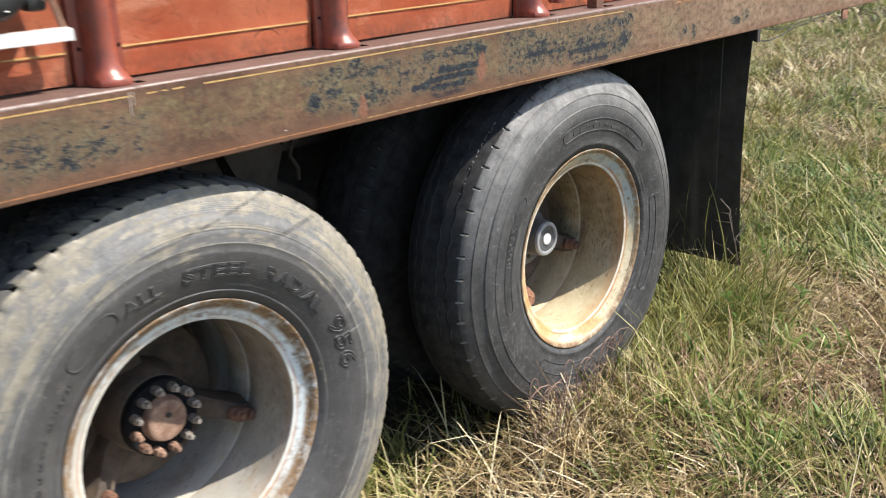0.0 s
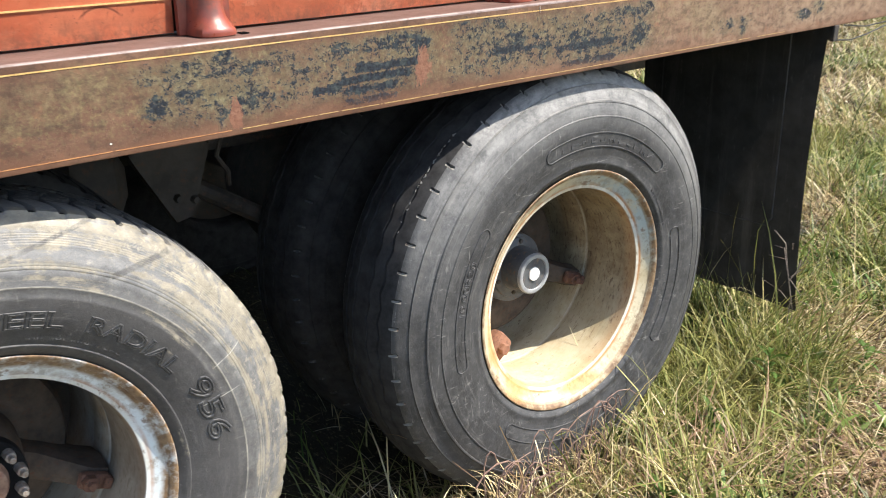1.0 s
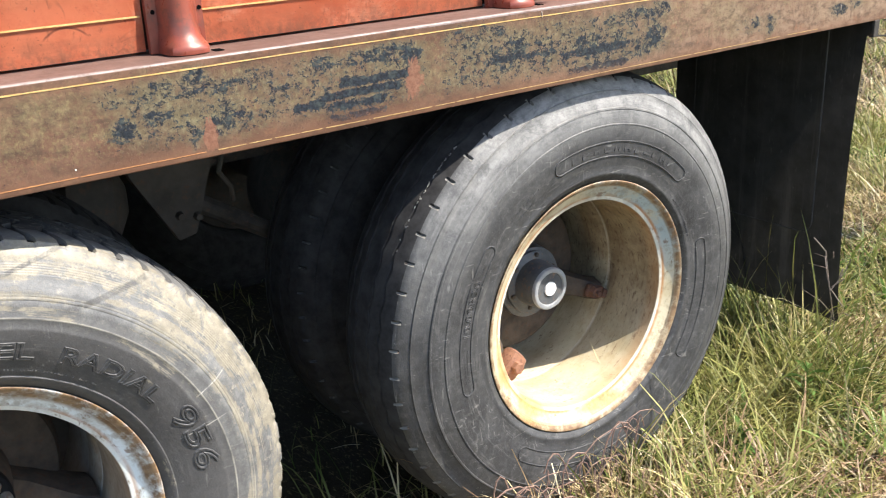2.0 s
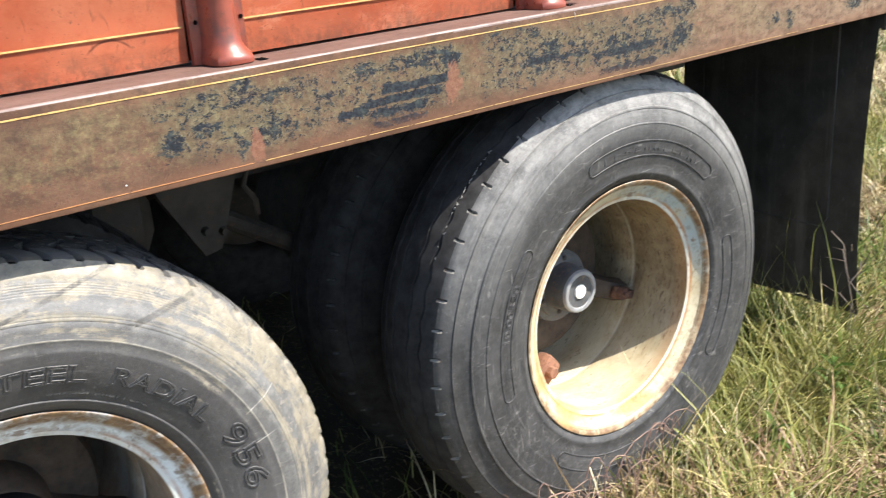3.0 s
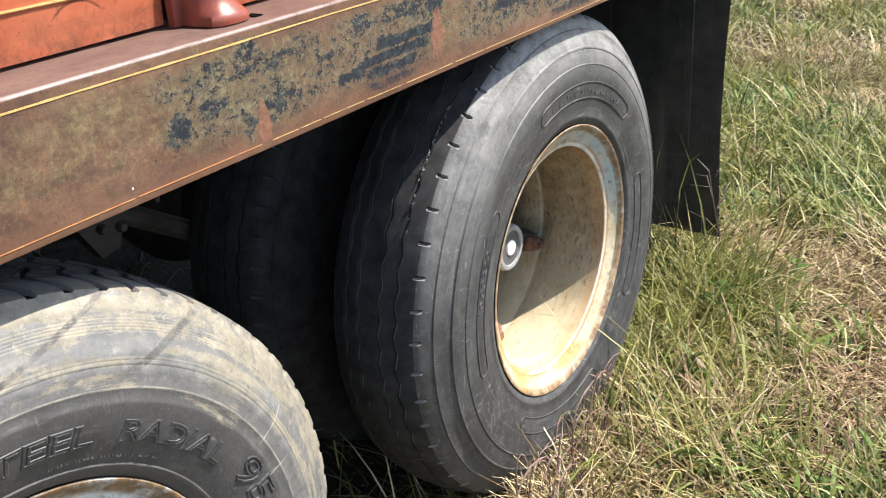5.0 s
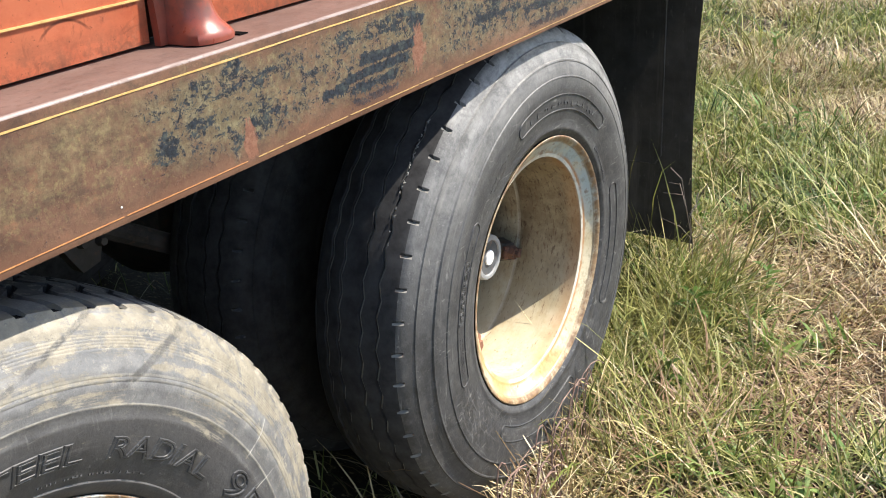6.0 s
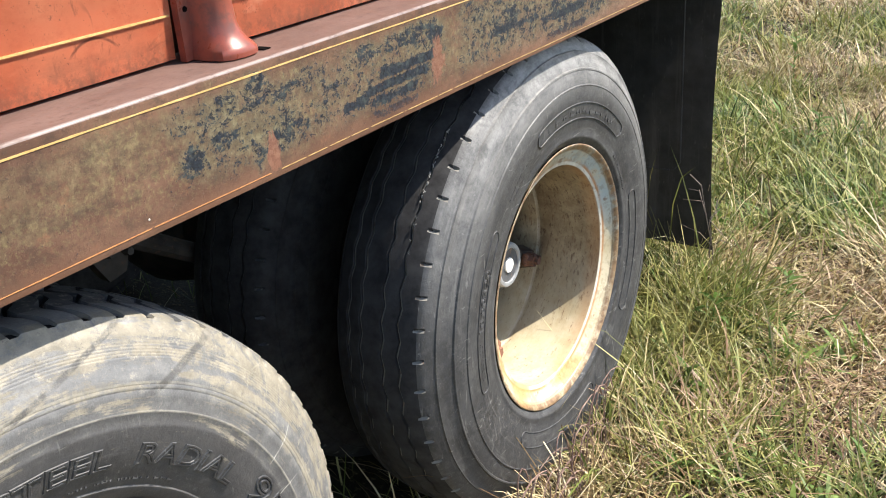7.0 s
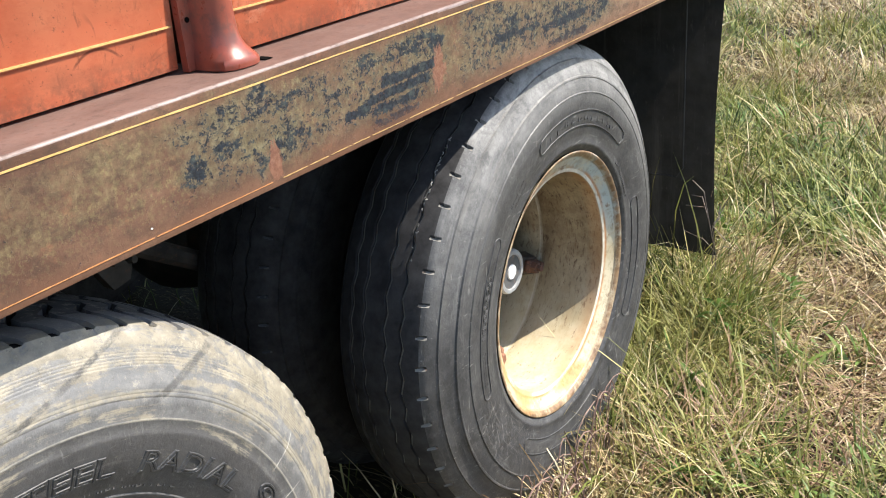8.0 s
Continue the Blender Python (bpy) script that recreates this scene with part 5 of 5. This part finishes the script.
part("paint_speck", lathe_bm([(-0.0009, 0.0007), (-0.0007, 0.0012), (0.001, 0.0013)], 8, False, (-1.051, 0, 1.046)), CAPWHITE, truck, "tiny white paint speck")

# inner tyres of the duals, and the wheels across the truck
# walls in dark tread rubber: shade under the deck put into the colour
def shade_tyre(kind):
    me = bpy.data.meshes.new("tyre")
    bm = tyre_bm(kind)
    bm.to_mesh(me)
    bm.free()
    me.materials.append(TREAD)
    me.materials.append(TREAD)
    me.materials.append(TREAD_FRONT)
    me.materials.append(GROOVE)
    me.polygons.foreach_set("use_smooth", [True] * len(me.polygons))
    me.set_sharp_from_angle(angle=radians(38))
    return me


SHADE_RIB, SHADE_BLOCK = shade_tyre("rib"), shade_tyre("block")
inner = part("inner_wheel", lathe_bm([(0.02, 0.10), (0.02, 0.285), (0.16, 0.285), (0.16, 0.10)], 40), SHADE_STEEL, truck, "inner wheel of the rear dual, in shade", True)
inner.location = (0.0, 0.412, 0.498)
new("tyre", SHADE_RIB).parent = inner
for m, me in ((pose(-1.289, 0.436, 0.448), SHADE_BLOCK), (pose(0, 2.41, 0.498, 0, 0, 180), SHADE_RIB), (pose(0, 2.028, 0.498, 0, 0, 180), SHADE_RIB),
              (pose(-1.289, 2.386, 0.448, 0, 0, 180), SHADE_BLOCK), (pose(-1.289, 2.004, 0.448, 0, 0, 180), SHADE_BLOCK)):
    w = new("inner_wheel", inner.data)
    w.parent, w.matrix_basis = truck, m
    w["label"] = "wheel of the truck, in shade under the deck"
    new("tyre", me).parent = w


# ---- grass ----
def blades(name, label, material, zones, seed, category="grass"):
    """Many arching blades in tussocks, one mesh. A zone: box, tussocks, blades in each, spread, length, width, lean, bend, where it grows."""
    rng = np.random.default_rng(seed)
    cols = [[] for _ in range(8)]
    for (x0, x1, y0, y1), tufts, each, spread, length, width, lean, bend, keep in zones:
        for tx, ty, u in zip(rng.uniform(x0, x1, tufts), rng.uniform(y0, y1, tufts), rng.random(tufts)):
            if keep is not None and u > keep(tx, ty):
                continue
            k = max(2, int(rng.normal(each, each * 0.4)))
            size = rng.lognormal(0, 0.32)
            # tussocks near one another are combed the same way
            comb = 5.0 * noise.noise(Vector((tx * 1.3, ty * 1.3, 4.0))) + 2.4 + rng.normal(0, 0.5)
            dx, dy = rng.normal(0, spread * size, k), rng.normal(0, spread * size, k)
            az = np.where(rng.random(k) < 0.45, np.arctan2(dy, dx), comb + rng.normal(0, 0.8, k)) + rng.normal(0, 0.35, k)
            for col, val in zip(cols, (tx + dx, ty + dy, length * size * rng.uniform(0.45, 1.2, k), width * rng.uniform(0.55, 1.35, k), az, np.abs(rng.normal(lean, 0.3, k)), bend * rng.uniform(0.3, 1.5, k), rng.uniform(-0.5, 0.5, k))):
                col.append(val)
    x, y, hs, ws, az, ln, bd, sw = (np.concatenate(c) for c in cols)
    free = np.ones(len(x), bool)
    for cx in (0.0, -1.289):
        free &= ~((np.abs(x - cx) < 0.20) & (((y > 0.0) & (y < 0.60)) | ((y > 1.84) & (y < 2.44))))
    x, y, hs, ws, az, ln, bd, sw = (c[free] for c in (x, y, hs, ws, az, ln, bd, sw))
    n = len(x)
    ground = np.array([ground_height(a, b) for a, b in zip(x, y)]) - 0.006
    turn = az + math.pi / 2 + rng.normal(0, 0.55, n)
    side = np.stack([np.cos(turn), np.sin(turn), np.zeros(n)], 1)
    at = np.stack([x, y, ground], 1)
    verts = np.zeros((n, 9, 3))
    for k, (step, w) in enumerate(((0.0, 0.85), (0.28, 1.0), (0.28, 0.85), (0.24, 0.55), (0.20, 0.0))):
        ang = np.minimum(ln + bd * (k / 4.0) ** 1.3, 2.1)
        way = az + sw * k / 4.0
        at = at + np.stack([np.cos(way) * np.sin(ang), np.sin(way) * np.sin(ang), np.cos(ang)], 1) * (hs * step)[:, None]
        at[:, 2] = np.maximum(at[:, 2], ground + 0.006 + 0.010 * (k > 0) * (1 + sw))
        if k < 4:
            verts[:, 2 * k] = at - side * (ws * w / 2)[:, None]
            verts[:, 2 * k + 1] = at + side * (ws * w / 2)[:, None]
        else:
            verts[:, 8] = at
    base = (np.arange(n) * 9)[:, None]
    loops = np.concatenate([base + np.array(q) for q in ((0, 1, 3, 2), (2, 3, 5, 4), (4, 5, 7, 6), (6, 7, 8))], 1).astype(np.int32).ravel()
    totals = np.tile(np.array([4, 4, 4, 3], np.int32), n)
    starts = np.concatenate([[0], np.cumsum(totals)[:-1]]).astype(np.int32)
    me = bpy.data.meshes.new(name)
    me.vertices.add(n * 9)
    me.vertices.foreach_set("co", verts.ravel())
    me.loops.add(len(loops))
    me.loops.foreach_set("vertex_index", loops)
    me.polygons.add(len(totals))
    me.polygons.foreach_set("loop_start", starts)
    me.polygons.foreach_set("loop_total", totals)
    me.polygons.foreach_set("use_smooth", [True] * len(totals))
    me.update(calc_edges=True)
    me.validate()
    me.materials.append(material)
    return tagged(new(name, me), label, category, kind="stuff")


def patch(x, y, shift, scale=0.8):
    return noise.noise(Vector((x * scale + shift, y * scale, shift * 0.7)))


def mound(x, y, cx, cy, r):
    return math.exp(-((x - cx) ** 2 + (y - cy) ** 2) / (r * r))


def open_ground(x, y):
    """Less grows in the shade under the truck."""
    return 0.22 if 0.12 < y < 2.4 and x < 0.9 else 1.0


def lush(x, y):
    """Where the sward is green: beside the rear wheel and the flap, and in patches farther off."""
    g = (0.36 if x < 1.3 else 0.26) + 1.5 * patch(x, y, 3.0, 1.1) + 0.9 * patch(x, y, 21.0, 2.9)
    g += 1.1 * mound(x, y, 0.62, -0.02, 0.42) + 0.6 * mound(x, y, 2.5, 0.1, 0.6) + 0.5 * mound(x, y, 3.6, 0.6, 0.9)
    return g - 1.0 * mound(x, y, 0.90, -0.60, 0.40) - 0.6 * mound(x, y, 0.35, -0.52, 0.22)


def green_keep(x, y):
    return min(1.0, max(0.05, lush(x, y))) * open_ground(x, y)


def dry_keep(x, y):
    return min(1.0, max(0.12, 1.0 - 0.85 * lush(x, y) + 0.5 * patch(x, y, 11.0, 1.7))) * open_ground(x, y)


def thatch_keep(x, y):
    return min(1.0, max(0.05, 0.75 - 0.6 * lush(x, y) + 0.8 * patch(x, y, 17.0, 2.2) + 0.7 * mound(x, y, 0.95, -0.6, 0.5))) * open_ground(x, y)


NEAR = (-1.1, 1.0, -1.05, 0.30)
SHADE = (-2.4, 2.2, 0.1, 3.0)
MID = (0.9, 4.0, -1.3, 2.4)
FAR = (3.8, 9.5, -1.0, 4.6)
HORIZON = (9.0, 26.0, -4.0, 16.0)
ROUND = (-6.0, 4.5, -5.5, -1.0)
AHEAD = (-6.0, -1.0, -1.1, 0.15)
BEYOND = (-5.0, 4.0, 2.4, 7.0)
BY_WHEEL = (0.22, 0.95, -0.16, 0.22)
BY_FLAP = (0.70, 1.06, -0.12, 0.70)
blades("green_grass", "uneven green and yellow-green meadow grass in tussocks", GREEN, [
    (NEAR, 1550, 13, 0.022, 0.145, 0.0045, 0.40, 1.4, green_keep), (MID, 4300, 12, 0.026, 0.155, 0.0055, 0.40, 1.4, green_keep), (SHADE, 380, 9, 0.04, 0.11, 0.004, 0.35, 0.8, None),
    (BY_WHEEL, 165, 14, 0.022, 0.18, 0.0043, 0.32, 1.4, None), (BY_FLAP, 190, 13, 0.028, 0.21, 0.0043, 0.26, 1.0, None),
    (FAR, 4600, 12, 0.05, 0.17, 0.0085, 0.4, 1.3, green_keep), (HORIZON, 3400, 11, 0.12, 0.24, 0.022, 0.4, 0.9, None), (ROUND, 3200, 9, 0.06, 0.17, 0.012, 0.4, 1.0, green_keep), (BEYOND, 1200, 9, 0.09, 0.17, 0.014, 0.4, 1.0, None), (AHEAD, 1000, 10, 0.05, 0.16, 0.010, 0.4, 1.0, green_keep)], 11)
blades("dry_grass", "straw-coloured dry grass, bent and tangled", STRAW, [
    (NEAR, 950, 9, 0.028, 0.165, 0.0037, 0.65, 1.4, dry_keep), (MID, 3500, 9, 0.034, 0.18, 0.0046, 0.65, 1.3, dry_keep), (SHADE, 260, 7, 0.04, 0.11, 0.003, 0.6, 0.9, None),
    (BY_WHEEL, 34, 8, 0.03, 0.20, 0.0038, 0.5, 1.2, None), (BY_FLAP, 66, 8, 0.03, 0.21, 0.0034, 0.3, 0.9, None), ((-0.32, 0.12, -0.15, -0.03), 70, 10, 0.025, 0.22, 0.0030, 0.55, 1.2, None),
    (FAR, 3000, 10, 0.06, 0.18, 0.0085, 0.6, 1.2, dry_keep), (HORIZON, 1900, 10, 0.13, 0.22, 0.018, 0.6, 1.0, None), (ROUND, 3000, 9, 0.06, 0.17, 0.010, 0.6, 1.1, dry_keep), (BEYOND, 1000, 8, 0.09, 0.17, 0.011, 0.6, 1.1, None), (AHEAD, 1000, 9, 0.05, 0.16, 0.009, 0.6, 1.1, dry_keep)], 12)
blades("dead_thatch", "flattened dead straw lying between the grass", THATCH, [
    (NEAR, 1350, 8, 0.05, 0.14, 0.0040, 1.2, 0.6, thatch_keep), (MID, 3700, 8, 0.06, 0.15, 0.0056, 1.2, 0.6, thatch_keep), (FAR, 2200, 8, 0.10, 0.20, 0.009, 1.2, 0.6, thatch_keep),
    ((0.45, 1.5, -0.95, -0.3), 330, 10, 0.05, 0.14, 0.0044, 1.15, 0.6, None), ((-0.1, 0.35, -0.34, -0.08), 90, 11, 0.03, 0.18, 0.0044, 1.05, 0.7, None)], 13)
blades("grass_stalks", "tall thin grass stalks rising above the turf", STRAW, [
    ((0.5, 0.95, -0.1, 0.6), 22, 3, 0.05, 0.25, 0.0019, 0.2, 0.5, None), (NEAR, 70, 2, 0.05, 0.27, 0.0016, 0.45, 0.7, dry_keep), (MID, 460, 2, 0.06, 0.32, 0.0022, 0.45, 0.7, dry_keep)], 14)
blades("weeds", "pale green broad-leaved weeds among the grass", HERB, [
    ((-0.75, 0.35, -0.75, -0.12), 110, 8, 0.022, 0.085, 0.012, 0.5, 1.0, green_keep), ((0.40, 0.95, -0.40, 0.1), 40, 9, 0.022, 0.13, 0.011, 0.4, 0.9, None), ((0.5, 3.2, -1.0, 1.6), 240, 9, 0.03, 0.11, 0.013, 0.5, 1.0, green_keep)], 15, "weeds")


def dry_stems():
    """A few curled dead stems leaning on the rear tyre."""
    rnd = random.Random(21)
    bm = bmesh.new()
    for k in range(34):
        x, y = rnd.uniform(-0.34, 0.06), rnd.uniform(-0.10, -0.035)
        h, lean, curl = rnd.uniform(0.10, 0.26), rnd.uniform(-0.10, 0.12), rnd.uniform(-0.07, 0.07)
        pts = []
        for i in range(9):
            t = i / 8
            pts.append((x + lean * t + curl * math.sin(t * 4.2), y + 0.03 * t * (1 - t), ground_height(x, y) - 0.004 + h * math.sin(t * 2.1)))
        add_tube(bm, pts, rnd.uniform(0.0009, 0.0019), 5)
    me = bpy.data.meshes.new("dry_stems")
    bm.to_mesh(me)
    bm.free()
    me.materials.append(STEM)
    tagged(new("dry_stems", me), "curled purple-brown dead stems against the tyre", "stems", kind="stuff")


dry_stems()


def dead_weed():
    """A dry branching weed standing before the flap."""
    bm = bmesh.new()
    x, g = 0.915, ground_height(0.915, 0.0)
    for line, r in (([(0.0, -0.004), (0.003, 0.225), (0.020, 0.315), (0.035, 0.395), (0.064, 0.432)], 0.0017), ([(-0.006, -0.004), (-0.004, 0.18), (0.0, 0.288), (-0.018, 0.345), (-0.042, 0.392)], 0.0015),
                    ([(0.095, 0.336), (0.040, 0.338)], 0.0015), ([(0.078, 0.372), (0.050, 0.370)], 0.0012), ([(0.046, 0.374), (0.020, 0.312)], 0.0016),
                    ([(0.003, 0.296), (-0.040, 0.255)], 0.0014), ([(0.0, 0.300), (-0.022, 0.326)], 0.0018), ([(0.018, 0.375), (0.008, 0.402)], 0.0014), ([(-0.008, 0.325), (-0.010, 0.350)], 0.0022),
                    ([(0.004, 0.20), (0.03, 0.245), (0.09, 0.27)], 0.0011), ([(-0.004, 0.20), (-0.03, 0.225), (-0.05, 0.22)], 0.0012)):
        add_tube(bm, [(x + 0.02 * math.sin(40 * z), y, z + (g if z < 0 else 0)) for y, z in line], r, 5)
    me = bpy.data.meshes.new("dead_weed")
    bm.to_mesh(me)
    bm.free()
    me.materials.append(STEM_PALE)
    tagged(new("dead_weed", me), "dry grey-brown branching weed standing by the flap", "weed")


STEM_PALE = plain("grey_dry_stem", (0.12, 0.09, 0.075), (0.26, 0.21, 0.17), 60, 0.7)
dead_weed()


def leaf_mesh(length, width):
    """A pointed leaf, folded along its midrib and arched."""
    bm = bmesh.new()
    rows = []
    for i in range(7):
        t = i / 6
        w = width * math.sin(math.pi * (0.08 + 0.92 * t) ** 0.8) * 0.5 + 0.0004
        x, z = length * t * (1 - 0.12 * t), length * (0.55 * t - 0.50 * t * t)
        rows.append([bm.verts.new((x, -w, z + w * 0.35)), bm.verts.new((x, 0, z)), bm.verts.new((x, w, z + w * 0.35))])
    for a, b in zip(rows, rows[1:]):
        for k in range(2):
            bm.faces.new((a[k], a[k + 1], b[k + 1], b[k]))
    bmesh.ops.solidify(bm, geom=bm.faces[:], thickness=-0.0005)
    me = bpy.data.meshes.new("leaf")
    bm.to_mesh(me)
    bm.free()
    me.materials.append(HERB)
    me.polygons.foreach_set("use_smooth", [True] * len(me.polygons))
    return me


def leafy_weed(x, y, leaf, tall, seed):
    """A low weed: a short stem with leaves in a loose whorl up it."""
    rnd = random.Random(seed)
    z = ground_height(x, y) - 0.004
    plant = new("leafy_weed")
    plant.location = (x, y, z)
    part("stem", add_tube(bmesh.new(), [(0, 0, 0), (0.003, 0.002, tall * 0.5), (0.008, 0.0, tall)], 0.0016, 6), HERB, plant)
    for k in range(13):
        up = tall * (0.15 + 0.85 * k / 12)
        ob = new("leaf", leaf)
        ob.parent = plant
        ob.matrix_basis = pose(0.006 * k / 12, 0, up, rnd.uniform(-12, 12), rnd.uniform(-35, 10), 137.5 * k + rnd.uniform(-15, 15)) @ Matrix.Scale(rnd.uniform(0.7, 1.15), 4)
    tagged(plant, "fresh green broad-leaved weed growing among the grass", "weed", "leafy weeds")


LEAF = leaf_mesh(0.075, 0.017)
for k, (wx, wy, tall) in enumerate(((0.03, -0.23, 0.07), (0.66, -0.10, 0.17), (0.34, -0.14, 0.12), (0.98, -0.22, 0.13), (3.6, 0.45, 0.26), (2.45, 0.05, 0.2))):
    leafy_weed(wx, wy, LEAF, tall, 40 + k)
